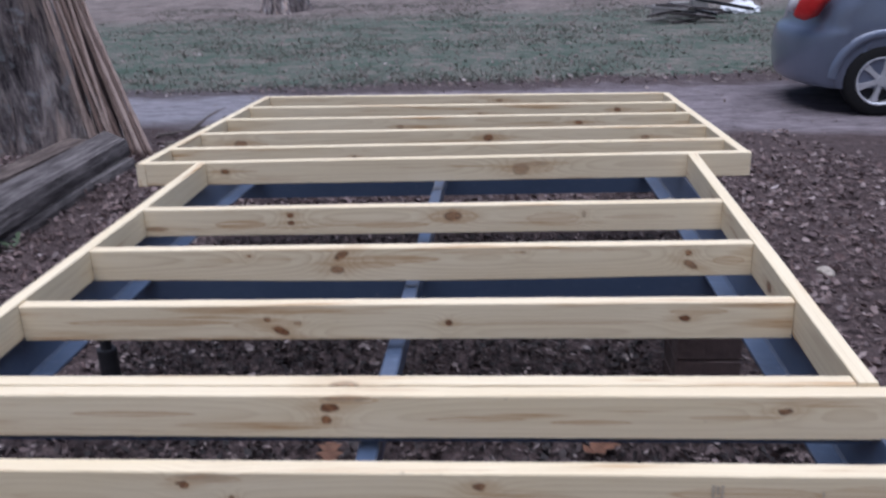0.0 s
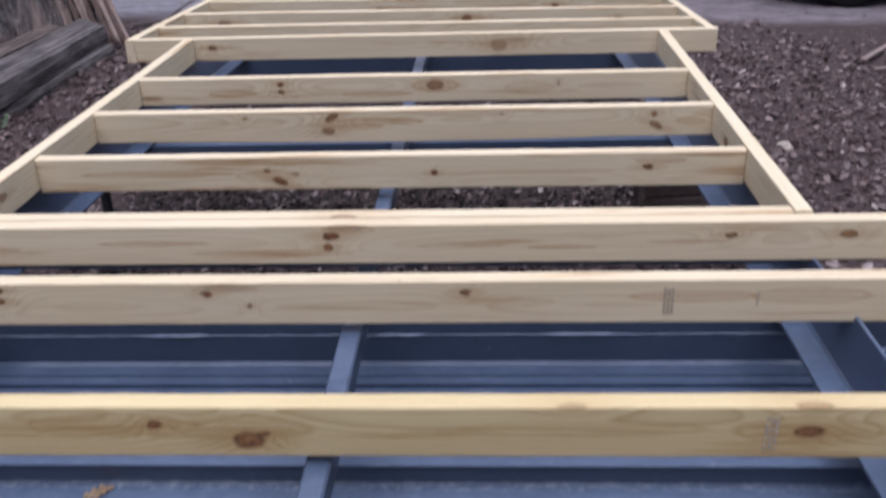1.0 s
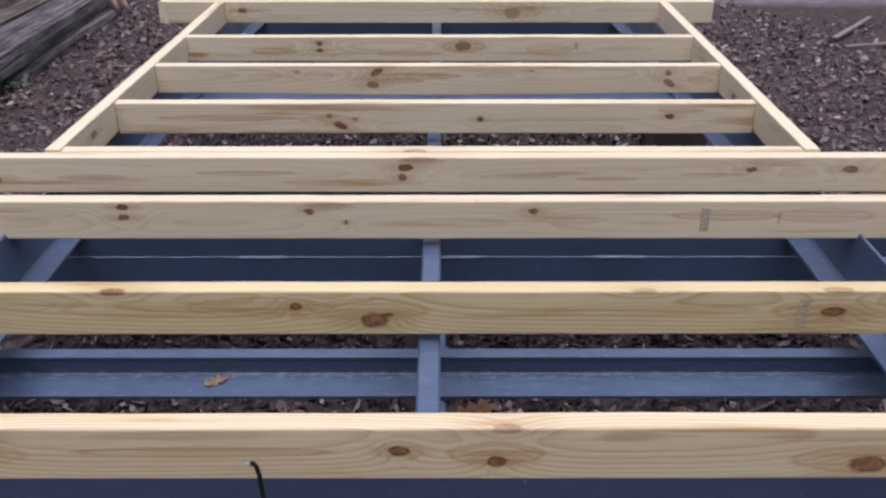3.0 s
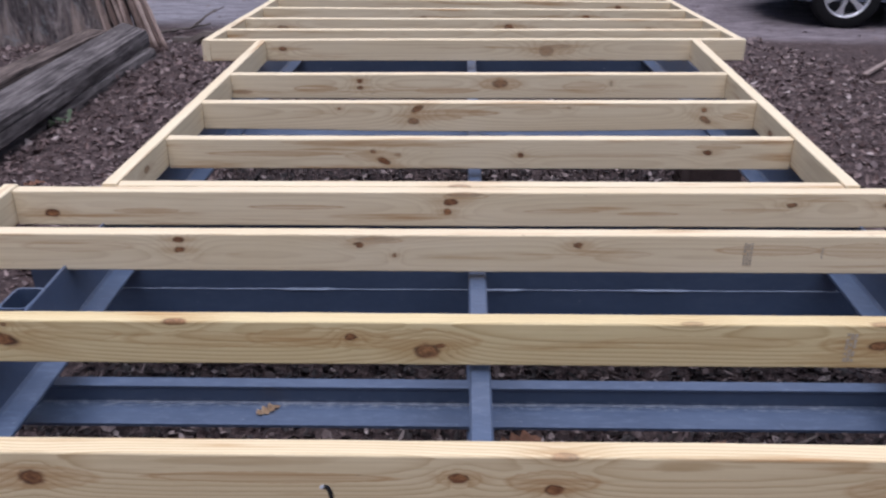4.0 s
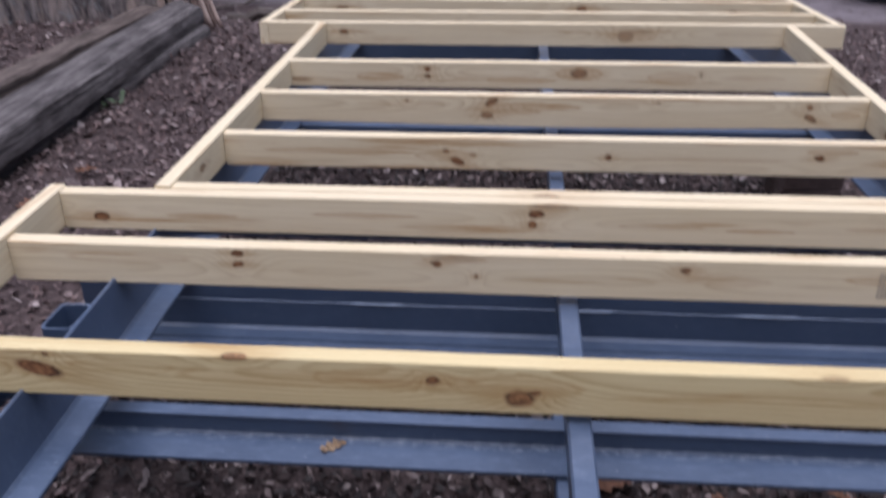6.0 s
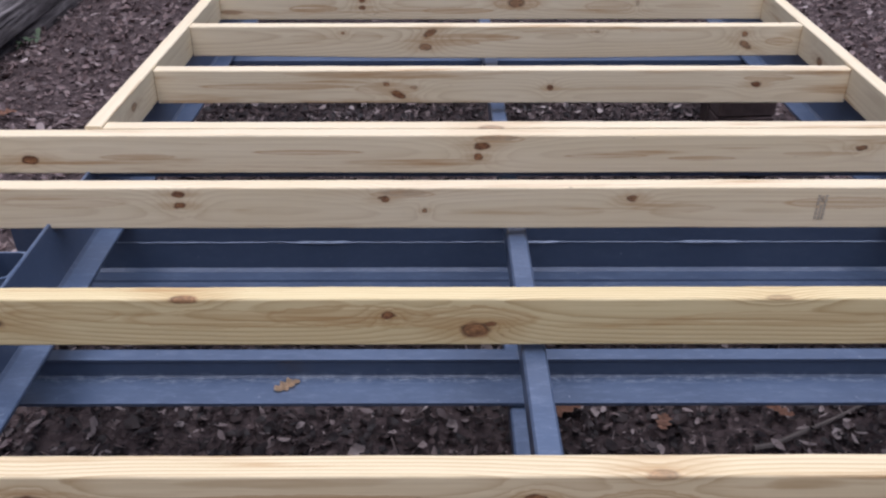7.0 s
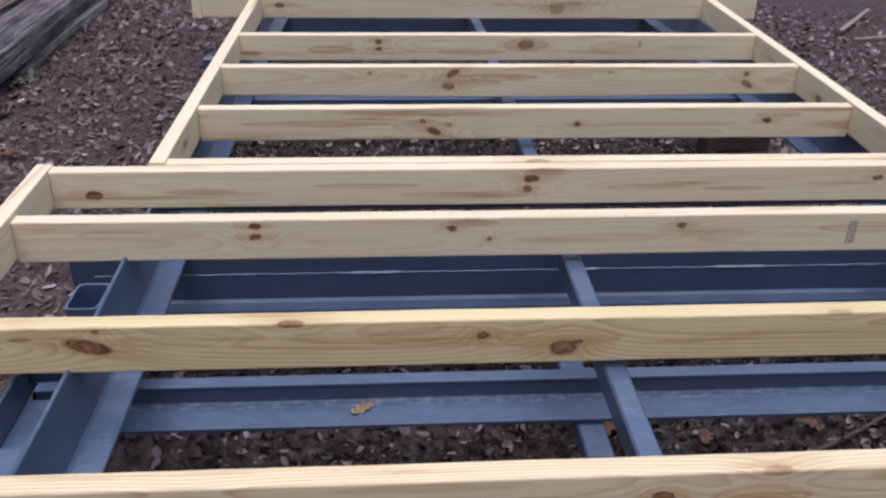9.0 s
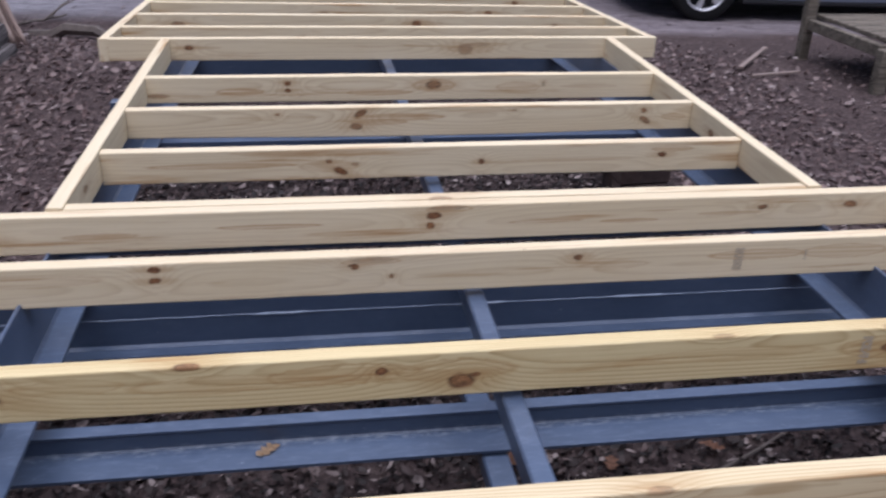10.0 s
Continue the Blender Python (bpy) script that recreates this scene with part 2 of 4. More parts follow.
def ground_material():
    n = Nodes("leaf_strewn_soil", 0.95, 0.0, 0.15)
    g = n.node("ShaderNodeNewGeometry").outputs["Position"]
    sep = n.node("ShaderNodeSeparateXYZ")
    n.feed(sep.inputs[0], g)
    x, y, z = sep.outputs
    vor = n.node("ShaderNodeTexVoronoi", feature="F1")
    n.feed(vor.inputs["Vector"], g)
    vor.inputs["Scale"].default_value = 45.0
    bits = n.node("ShaderNodeSeparateColor")
    n.feed(bits.inputs[0], vor.outputs["Color"])
    litter = n.ramp(bits.outputs[0], [(0.0, (0.045, 0.033, 0.033)), (0.5, (0.088, 0.064, 0.063)), (0.8, (0.125, 0.091, 0.088)), (1.0, (0.17, 0.13, 0.12))])
    soil = n.ramp(n.noise(g, 9.0, 8.0, 0.7), [(0.3, (0.035, 0.026, 0.026)), (0.7, (0.10, 0.072, 0.070))])
    near = n.mix(n.noise(g, 3.0, 3.0), litter, soil)
    # packed-earth drive, with a paler gravelly stretch
    big = n.noise(g, 0.55, 3.0)
    edge = n.math("ADD", y, n.math("ADD", n.math("MULTIPLY", x, 0.17), n.math("MULTIPLY_ADD", big, 1.6, -0.8)))
    drive = n.math("MULTIPLY_ADD", edge, 1.6, -12.2, clamp=True)
    gravel = n.ramp(n.noise(n.scaled(g, (1.0, 3.0, 1.0)), 3.6, 10.0, 0.84), [(0.37, (0.13, 0.122, 0.136)), (0.63, (0.34, 0.32, 0.35))])
    mud = n.ramp(n.noise(n.scaled(g, (1.0, 2.6, 1.0)), 3.4, 10.0, 0.85), [(0.38, (0.10, 0.083, 0.09)), (0.62, (0.29, 0.25, 0.265))])
    left = n.math("MULTIPLY_ADD", x, -0.55, -0.6, clamp=True)
    drive_col = n.mix(left, mud, gravel)
    col = n.mix(drive, near, drive_col)
    # lawn of short winter grass beyond the drive
    lawn_edge = n.math("ADD", y, n.math("MULTIPLY_ADD", n.noise(g, 1.8, 3.0), 1.0, -0.5))
    lawn = n.math("MULTIPLY_ADD", lawn_edge, 3.0, -32.1, clamp=True)
    rim = n.math("MULTIPLY", n.math("MULTIPLY_ADD", lawn_edge, 3.5, -35.2, clamp=True), n.math("MULTIPLY_ADD", lawn_edge, -3.5, 40.2, clamp=True))
    col = n.mix(n.math("MULTIPLY", rim, 0.75), col, (0.06, 0.042, 0.04))
    blotch = n.math("ADD", n.math("MULTIPLY", n.noise(n.scaled(g, (1.1, 1.3, 1.0)), 1.0, 5.0, 0.7), 0.45), n.math("MULTIPLY", n.noise(g, 3.6, 9.0, 0.8), 0.5))
    grass = n.ramp(blotch, [(0.41, (0.070, 0.102, 0.078)), (0.5, (0.135, 0.138, 0.118)), (0.59, (0.235, 0.19, 0.168))])
    col = n.mix(lawn, col, grass)
    wood_floor = n.math("MULTIPLY_ADD", y, 0.35, -7.0, clamp=True)
    floor_col = n.ramp(n.noise(n.scaled(g, (1.0, 0.6, 1.0)), 2.2, 10.0, 0.8), [(0.36, (0.105, 0.082, 0.080)), (0.5, (0.20, 0.16, 0.15)), (0.64, (0.32, 0.265, 0.25))])
    col = n.mix(n.math("MULTIPLY", wood_floor, 0.85), col, floor_col)
    n.bump(n.math("ADD", n.noise(g, 28.0, 6.0, 0.7), n.math("MULTIPLY", vor.outputs["Distance"], 0.8)), 0.8, 0.03)
    return n.colour(col)


def leaf_material(name, stops):
    n = Nodes(name, 0.52, 0.0, 0.5)
    geo = n.node("ShaderNodeNewGeometry")
    col = n.ramp(geo.outputs["Random Per Island"], stops)
    spots = n.noise(geo.outputs["Position"], 70.0, 4.0)
    damp = n.noise(geo.outputs["Position"], 3.4, 4.0, 0.6)
    col = n.mix(n.math("MULTIPLY_ADD", damp, 2.6, -1.0, clamp=True), col, (0.62, 0.52, 0.50), "MULTIPLY")
    col = n.mix(n.math("MULTIPLY_ADD", spots, 1.0, -0.42, clamp=True), col, (0.07, 0.055, 0.05))
    return n.colour(col)


def old_wood(name, light, dark_c):
    n = Nodes(name, 0.9, 0.0, 0.2)
    c = n.coords()
    grain = n.noise(n.scaled(c, (2.2, 45.0, 45.0)), 1.0, 6.0, 0.7)
    blot = n.noise(n.scaled(c, (2.6, 9.0, 9.0)), 1.0, 7.0, 0.72)
    col = n.mix(n.math("MULTIPLY_ADD", grain, 3.4, -1.3, clamp=True), dark_c, light)
    cracks = n.noise(n.scaled(c, (0.7, 34.0, 34.0)), 1.0, 4.0, 0.6)
    col = n.mix(n.math("MULTIPLY_ADD", cracks, 14.0, -8.3, clamp=True), col, tuple(v * 0.3 for v in dark_c))
    col = n.mix(n.math("MULTIPLY_ADD", blot, 3.6, -1.6, clamp=True), col, tuple(v * 0.6 for v in dark_c))
    moss = n.noise(c, 3.1, 5.0)
    col = n.mix(n.math("MULTIPLY_ADD", moss, 3.0, -1.9, clamp=True), col, (0.09, 0.095, 0.06))
    n.bump(n.math("ADD", grain, n.math("MULTIPLY", blot, 0.6)), 0.7, 0.012)
    return n.colour(col)


def bark_material():
    n = Nodes("furrowed_grey_bark", 0.95, 0.0, 0.15)
    c = n.coords()
    ridges = n.noise(n.scaled(c, (12.0, 12.0, 2.0)), 1.0, 9.0, 0.76, 0.5)
    blot = n.noise(c, 2.4, 4.0)
    col = n.ramp(ridges, [(0.38, (0.045, 0.039, 0.043)), (0.5, (0.21, 0.18, 0.18)), (0.62, (0.50, 0.435, 0.41))])
    col = n.mix(n.math("MULTIPLY_ADD", blot, 2.4, -1.0, clamp=True), col, (0.55, 0.50, 0.48), "MULTIPLY")
    worn = n.noise(n.scaled(c, (7.5, 7.5, 0.7), (4.0, 2.0, 0.0)), 1.0, 6.0, 0.65)
    col = n.mix(n.math("MULTIPLY_ADD", worn, 8.0, -4.1, clamp=True), col, (0.46, 0.365, 0.32))
    lichen = n.noise(c, 9.0, 6.0, 0.7)
    col = n.mix(n.math("MULTIPLY_ADD", lichen, 7.0, -3.8, clamp=True), col, (0.36, 0.37, 0.38))
    n.bump(ridges, 1.0, 0.06)
    return n.colour(col)


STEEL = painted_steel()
GROUND = ground_material()
LEAVES = leaf_material("dead_leaves", [(0.0, (0.086, 0.057, 0.057)), (0.45, (0.132, 0.089, 0.085)), (0.72, (0.175, 0.118, 0.110)), (0.90, (0.245, 0.180, 0.168)), (1.0, (0.42, 0.36, 0.345))])
# darker, duller copy of the leaf colours: paints in the shade below the trailer
SHADED_CRUMBS = leaf_material("shaded_leaf_crumbs", [(0.0, (0.010, 0.007, 0.008)), (0.45, (0.020, 0.014, 0.014)), (0.68, (0.042, 0.030, 0.029)), (0.84, (0.12, 0.087, 0.083)), (1.0, (0.36, 0.305, 0.29))])
SHADED_CRUMBS.node_tree.nodes["Principled BSDF"].inputs["Specular IOR Level"].default_value = 0.25
LAWN_LEAVES = leaf_material("bleached_lawn_leaves", [(0.0, (0.12, 0.095, 0.088)), (0.5, (0.19, 0.15, 0.138)), (0.9, (0.26, 0.21, 0.195)), (1.0, (0.40, 0.35, 0.335))])
ORANGE_LEAF = plain("orange_brown_leaf", (0.27, 0.135, 0.085), 0.7, vary=0.35, scale=40)
TAN_LEAF = plain("tan_leaf", (0.46, 0.32, 0.20), 0.7, vary=0.35, scale=40)
GRASS = leaf_material("winter_grass", [(0.0, (0.10, 0.125, 0.10)), (0.5, (0.145, 0.158, 0.128)), (0.8, (0.20, 0.19, 0.16)), (1.0, (0.27, 0.245, 0.215))])
WEED = plain("fresh_green_weed", (0.06, 0.095, 0.045), 0.6, vary=0.3, scale=60)
TIMBER = old_wood("weathered_grey_timber", (0.25, 0.222, 0.218), (0.048, 0.041, 0.042))
TIMBER_BROWN = old_wood("weathered_brown_timber", (0.24, 0.19, 0.168), (0.055, 0.042, 0.038))
DECK = old_wood("weathered_deck_lumber", (0.265, 0.232, 0.19), (0.115, 0.098, 0.08))
BARK = bark_material()


def bamboo_material():
    n = Nodes("dry_bamboo", 0.5, 0.0, 0.4)
    rnd = n.node("ShaderNodeObjectInfo").outputs["Random"]
    g = n.node("ShaderNodeNewGeometry").outputs["Position"]
    col = n.ramp(rnd, [(0.0, (0.13, 0.088, 0.075)), (0.22, (0.36, 0.26, 0.215)), (0.5, (0.52, 0.40, 0.345)), (0.75, (0.27, 0.19, 0.16)), (1.0, (0.58, 0.46, 0.40))])
    sooty = n.noise(g, 11.0, 5.0, 0.7)
    return n.colour(n.mix(n.math("MULTIPLY_ADD", sooty, 2.2, -1.05, clamp=True), col, (0.11, 0.078, 0.065)))


BAMBOO = bamboo_material()
BAMBOO_SHADE = plain("hollow_shade_bamboo", (0.060, 0.042, 0.038), 0.7, vary=0.4, scale=18, bump=0.2)
BRICK = plain("worn_red_brick", (0.075, 0.050, 0.046), 0.9, vary=0.35, scale=25, bump=0.5)
BLOCK = plain("grey_concrete_block", (0.22, 0.21, 0.205), 0.95, vary=0.25, scale=30, bump=0.5)
BLACK = plain("black_rubber", (0.012, 0.012, 0.013), 0.85, vary=0.3, scale=30, spec=0.25)
DARK_IRON = plain("dark_iron", (0.04, 0.04, 0.045), 0.5, 0.6, 0.3, 30)
CAR_PAINT = plain("slate_metallic_paint", (0.150, 0.178, 0.245), 0.28, 0.35, 0.08, 3)
CAR_PAINT.node_tree.nodes["Principled BSDF"].inputs["Coat Weight"].default_value = 0.6
CAR_TRIM = plain("dark_plastic", (0.035, 0.037, 0.042), 0.6, vary=0.2)
RED_LENS = plain("red_lens", (0.46, 0.02, 0.02), 0.15, vary=0.2, scale=20)
CLEAR_LENS = plain("clear_lens", (0.62, 0.62, 0.64), 0.15, vary=0.15, scale=20)
ALLOY = plain("silver_alloy", (0.62, 0.63, 0.66), 0.35, 0.55, 0.1, 10)
GLASS = plain("dark_car_glass", (0.02, 0.022, 0.025), 0.06, vary=0.1)
STONE = plain("pale_stone", (0.36, 0.315, 0.27), 0.9, vary=0.25, scale=30, bump=0.4)
STICK = plain("dead_stick", (0.12, 0.098, 0.088), 0.9, vary=0.35, scale=25, bump=0.4)
PALE_STICK = plain("split_pale_stick", (0.24, 0.185, 0.165), 0.9, vary=0.3, scale=25, bump=0.4)
PLASTIC = plain("white_plastic_sheet", (0.72, 0.73, 0.76), 0.45, vary=0.15, scale=5)
WELD = plain("bright_weld_line", (0.30, 0.36, 0.47), 0.45, 0.2, 0.35, 20)
INK = plain("faded_grey_ink", (0.45, 0.385, 0.295), 0.8, vary=0.2, scale=90)


# ---- mesh helpers ----
def mesh_of(name, bm, material, smooth=False):
    me = bpy.data.meshes.new(name)
    bmesh.ops.recalc_face_normals(bm, faces=bm.faces)
    bm.to_mesh(me)
    bm.free()
    me.materials.append(material)
    if smooth:
        for p in me.polygons:
            p.use_smooth = True
    return me


def part(name, bm, material, parent, label="", at=None, smooth=False):
    ob = new(name, mesh_of(name, bm, material, smooth))
    ob.parent = parent
    if at is not None:
        ob.matrix_basis = at
    if label:
        tagged(ob, label)
    return ob


def thing(name, label, category, at=None, group="", kind=""):
    ob = new(name)
    ob.empty_display_size = 0.1
    if at is not None:
        ob.matrix_basis = at
    return tagged(ob, label, category, group, kind)


def solo(name, bm, material, label, category, at=None, group="", kind="", smooth=False):
    ob = new(name, mesh_of(name, bm, material, smooth))
    if at is not None:
        ob.matrix_basis = at
    return tagged(ob, label, category, group, kind)


def box(lx, ly, lz, bevel=0.0, at=(0, 0, 0), bm=None, segments=1):
    own = bmesh.new()
    bmesh.ops.create_cube(own, size=1.0)
    bmesh.ops.scale(own, vec=(lx, ly, lz), verts=own.verts)
    if bevel:
        bmesh.ops.bevel(own, geom=list(own.edges), offset=bevel, segments=segments, affect="EDGES", profile=0.5)
    bmesh.ops.translate(own, vec=at, verts=own.verts)
    if bm is None:
        return own
    me = bpy.data.meshes.new("tmp")
    own.to_mesh(me)
    own.free()
    bm.from_mesh(me)
    bpy.data.meshes.remove(me)
    return bm


def tube(points, radii, sides=8, bm=None, cap=True):
    """A round bar along points, with a radius at each."""
    bm = bm or bmesh.new()
    rings = []
    pts = [Vector(p) for p in points]
    for i, p in enumerate(pts):
        way = (pts[min(i + 1, len(pts) - 1)] - pts[max(i - 1, 0)]).normalized()
        up = Vector((0, 0, 1)) if abs(way.z) < 0.9 else Vector((1, 0, 0))
        a = way.cross(up).normalized()
        b = a.cross(way)
        rings.append([bm.verts.new(p + (a * math.cos(2 * math.pi * k / sides) + b * math.sin(2 * math.pi * k / sides)) * radii[i]) for k in range(sides)])
    for lo, hi in zip(rings, rings[1:]):
        for k in range(sides):
            bm.faces.new((lo[k], lo[(k + 1) % sides], hi[(k + 1) % sides], hi[k]))
    if cap:
        bm.faces.new(rings[0])
        bm.faces.new(rings[-1])
    return bm


def smoothstep(a, b, v):
    t = min(1.0, max(0.0, (v - a) / (b - a)))
    return t * t * (3 - 2 * t)


def ground_z(x, y):
    """The lie of the land: level under the trailer, a mound at the tree, falling to the drive."""
    z = -0.245 * smoothstep(5.2, 8.2, y)
    z += 0.06 * math.exp(-((x + 3.6) ** 2 + (y - 6.5) ** 2) / 1.6)
    if -8 < x < 9 and -3 < y < 16:
        z += 0.018 * noise.noise(Vector((x * 1.7, y * 1.7, 0.3))) + 0.010 * noise.noise(Vector((x * 5.0, y * 5.0, 2.0)))
    z += 0.07 * math.exp(-((y - 10.75) / 0.22) ** 2) * (0.5 + 0.5 * noise.noise(Vector((x * 1.1, 4.0, 1.0)))) * smoothstep(-2.5, -0.5, x)
    return z


# ---- ground ----
def axis(near_lo, near_hi, step, reach_lo, reach_hi):
    vals = list(np.arange(near_lo, near_hi + 1e-6, step))
    d, v = step, near_hi
    while v < reach_hi:
        d *= 1.35
        v += d
        vals.append(v)
    d, v = step, near_lo
    while v > reach_lo:
        d *= 1.35
        v -= d
        vals.insert(0, v)
    return vals


xs, ys = axis(-5.0, 6.0, 0.09, -1500, 1500), axis(-0.5, 12.0, 0.09, -1500, 3000)
gv = [(x, y, ground_z(x, y)) for y in ys for x in xs]
gf = [(j * len(xs) + i, j * len(xs) + i + 1, (j + 1) * len(xs) + i + 1, (j + 1) * len(xs) + i) for j in range(len(ys) - 1) for i in range(len(xs) - 1)]
gm = bpy.data.meshes.new("ground")
gm.from_pydata(gv, [], gf)
gm.materials.append(GROUND)
for p in gm.polygons:
    p.use_smooth = True
ground = tagged(new("ground", gm), "dark soil under dead leaves, a packed earth drive and thin winter lawn", "ground", kind="structure")


def scatter_leaves(name, spots, size_lo, size_hi, label, lift=0.012, mat=None):
    """Curled dead leaves, four triangles each, all of one mesh."""
    rng = random.Random(7)
    v, f = [], []
    for x, y in spots:
        s = size_lo + (size_hi - size_lo) * rng.random() ** 2.6
        w = s * rng.choice((0.06, 0.14, 0.24, 0.34))
        a = rng.uniform(0, 2 * math.pi)
        tilt, roll, curl = rng.gauss(0, 0.36), rng.gauss(0, 0.42), rng.uniform(-0.15, 0.38) * s
        m = Matrix.Translation((x, y, ground_z(x, y) + lift * rng.uniform(0.3, 2.0))) @ Euler((tilt, roll, a)).to_matrix().to_4x4()
        k = len(v)
        e = [rng.uniform(0.75, 1.2) for _ in range(4)]
        for p in ((-s / 2, 0, curl * 0.8), (-0.2 * s, w * e[0], curl * 0.5), (0.2 * s, w * 0.8 * e[1], curl * 0.6), (s / 2, rng.gauss(0, 0.08) * s, curl), (0.17 * s, -w * 0.85 * e[2], curl * 0.5), (-0.22 * s, -w * e[3], curl * 0.7), (0, 0, 0)):
            v.append(m @ Vector(p))
        f += [(k + q, k + (q + 1) % 6, k + 6) for q in range(6)]
    me = bpy.data.meshes.new(name)
    me.from_pydata(v, [], f)
    me.materials.append(mat or LEAVES)
    return tagged(new(name, me), label, "leaves", kind="stuff")


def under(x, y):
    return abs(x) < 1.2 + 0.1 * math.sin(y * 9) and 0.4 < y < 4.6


rl = random.Random(3)
spots = [(rl.uniform(-3.0, 2.6), rl.uniform(0.35, 7.4)) for _ in range(52000)]
for _ in range(34000):
    x, y = rl.uniform(-6.0, 6.0), rl.uniform(1.0, 8.2)
    if rl.random() > smoothstep(6.0, 7.9, y + 0.17 * x) or rl.random() < 0.03:
        spots.append((x, y))
spots += [(rl.uniform(-6.0, 6.0), rl.uniform(-4.0, 1.0)) for _ in range(14000)]
spots += [(rl.uniform(-5.5, -2.5), rl.uniform(2.0, 8.0)) for _ in range(16000)]
spots = [p for p in spots if p[1] + 0.17 * p[0] < 6.3 or rl.random() < 0.25]
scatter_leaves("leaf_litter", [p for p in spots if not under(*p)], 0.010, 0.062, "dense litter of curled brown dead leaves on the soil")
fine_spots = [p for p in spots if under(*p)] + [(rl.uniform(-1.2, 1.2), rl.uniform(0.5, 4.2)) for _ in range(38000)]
scatter_leaves("leaf_crumbs", fine_spots, 0.008, 0.046, "fine crumbled leaf litter under the trailer, coloured dark for its shade", mat=SHADED_CRUMBS)
far_spots = [(rl.uniform(-9, 11), 10.4 + 12 * rl.random() ** 1.3) for _ in range(12000)] + [(rl.uniform(-9, 11), rl.uniform(7.6, 10.4)) for _ in range(420)]
scatter_leaves("drive_leaves", far_spots, 0.035, 0.085, "scattered brown dead leaves on the drive and lawn", mat=LAWN_LEAVES)
scatter_leaves("verge_leaves", [(rl.uniform(-3, 9), rl.gauss(10.75, 0.18)) for _ in range(1100)], 0.03, 0.09, "dark dead leaves drifted along the edge of the lawn")


def grass_patch():
    rng = random.Random(11)
    v, f = [], []
    for _ in range(15000):
        cx, cy = rng.uniform(-10, 12), 10.6 + 16 * rng.random() ** 1.3
        if noise.noise(Vector((cx * 0.5, cy * 0.5, 5))) < rng.uniform(-0.25, 0.3):
            continue
        for _ in range(5):
            x, y = cx + rng.gauss(0, 0.05), cy + rng.gauss(0, 0.05)
            hgt, a = rng.uniform(0.03, 0.085), rng.uniform(0, 6.3)
            k, z = len(v), ground_z(x, y) - 0.005
            dx, dy = 0.008 * math.cos(a), 0.008 * math.sin(a)
            v += [(x - dx, y - dy, z), (x + dx, y + dy, z), (x + rng.gauss(0, 0.03), y + rng.gauss(0, 0.03), z + hgt)]
            f.append((k, k + 1, k + 2))
    me = bpy.data.meshes.new("grass")
    me.from_pydata(v, [], f)
    me.materials.append(GRASS)
    return tagged(new("grass", me), "thin tufts of dull green winter grass on the lawn", "grass", kind="stuff")


grass_patch()

# ---- floor frames of new lumber on the trailer ----
TOP, TALL, THICK = 0.61, 0.095, 0.038
MID = TOP - TALL / 2


def lumber(length, seed, belly=0.0):
    """A sawn length with eased corners and slightly uneven edges; belly lowers the middle of its lower edge."""
    bm, rng, e = bmesh.new(), random.Random(seed), 0.0035
    hy, hz = THICK / 2, TALL / 2
    prof = []
    for sy, sz in ((-1, -1), (-1, 1), (1, 1), (1, -1)):
        for ty, tz in ((1, 0), (0.29, 0.29), (0, 1)) if sy * sz > 0 else ((0, 1), (0.29, 0.29), (1, 0)):
            prof.append((sy * (hy - e * ty), sz * (hz - e * tz)))
    count = max(6, round(length / 0.04))
    rings = []
    for k in range(count + 1):
        u = (k / count - 0.5) * length
        ring = []
        for y, z in prof:
            wy = 0.0009 * noise.noise(Vector((u * 3.0, y * 40, seed + z * 40))) + 0.0006 * noise.noise(Vector((u * 21.0, y * 90, seed + z * 90)))
            wz = 0.0010 * noise.noise(Vector((u * 2.2, seed + 5, z * 20))) + 0.0007 * noise.noise(Vector((u * 19.0, seed + y * 60, z * 50)))
            if z < 0:
                wz -= belly * math.cos(math.pi * u / length) ** 2
            ring.append(bm.verts.new((u, y + wy, z + wz)))
        rings.append(ring)
    m = len(prof)
    for lo, hi in zip(rings, rings[1:]):
        for k in range(m):
            bm.faces.new((lo[k], lo[(k + 1) % m], hi[(k + 1) % m], hi[k]))
    bm.faces.new(rings[0])
    bm.faces.new(rings[-1])
    return bm


def board(name, parent, length, centre, along="x", mat=None, label="", roll=0.0, pitch=0.0, yaw=0.0, belly=0.0):
    """One length of lumber, origin at its middle, its long way on local x and its face towards local -y."""
    bm = lumber(length, 3.7 * len(bpy.data.meshes), belly)
    if along == "x":
        at = pose(*centre, 0, roll, 0)
    else:
        at = pose(*centre, 0, 0, 90 + yaw) @ pose(0, 0, 0, 0, pitch, 0)
    return part(name, bm, mat, parent, label, at)


YEL = (0.96, 0.90, 0.665)
PALE = (1.022, 0.992, 0.905)
# wide frame at the rear of the trailer
rear = thing("floor_frame", "wide frame of new pale pine joists lying on the trailer", "floor frame", pose(-0.03, 1.02, 0), "floor frames")


def in_frame(parent, x, y, z):
    o = parent.matrix_basis.translation
    return (x - o.x, y - o.y, z - o.z)


WIDE_L, WIDE_R = -1.250, 1.212
NAR_L, NAR_R = -0.994, 0.968
CX = (WIDE_L + WIDE_R) / 2


def kn(cx, drop, *rows):
    """Knots from world x and z to a board whose middle is at cx and which lies drop metres off level."""
    return [(x - cx, z - MID - drop, *rest) for x, z, *rest in rows]


def cross(name, parent, y, x0, x1, mat, label="", z=MID, roll=0.0, belly=0.0):
    c = ((x0 + x1) / 2, y + THICK / 2, z)
    return board(name, parent, x1 - x0, in_frame(parent, *c), "x", mat, label, roll, belly=belly)


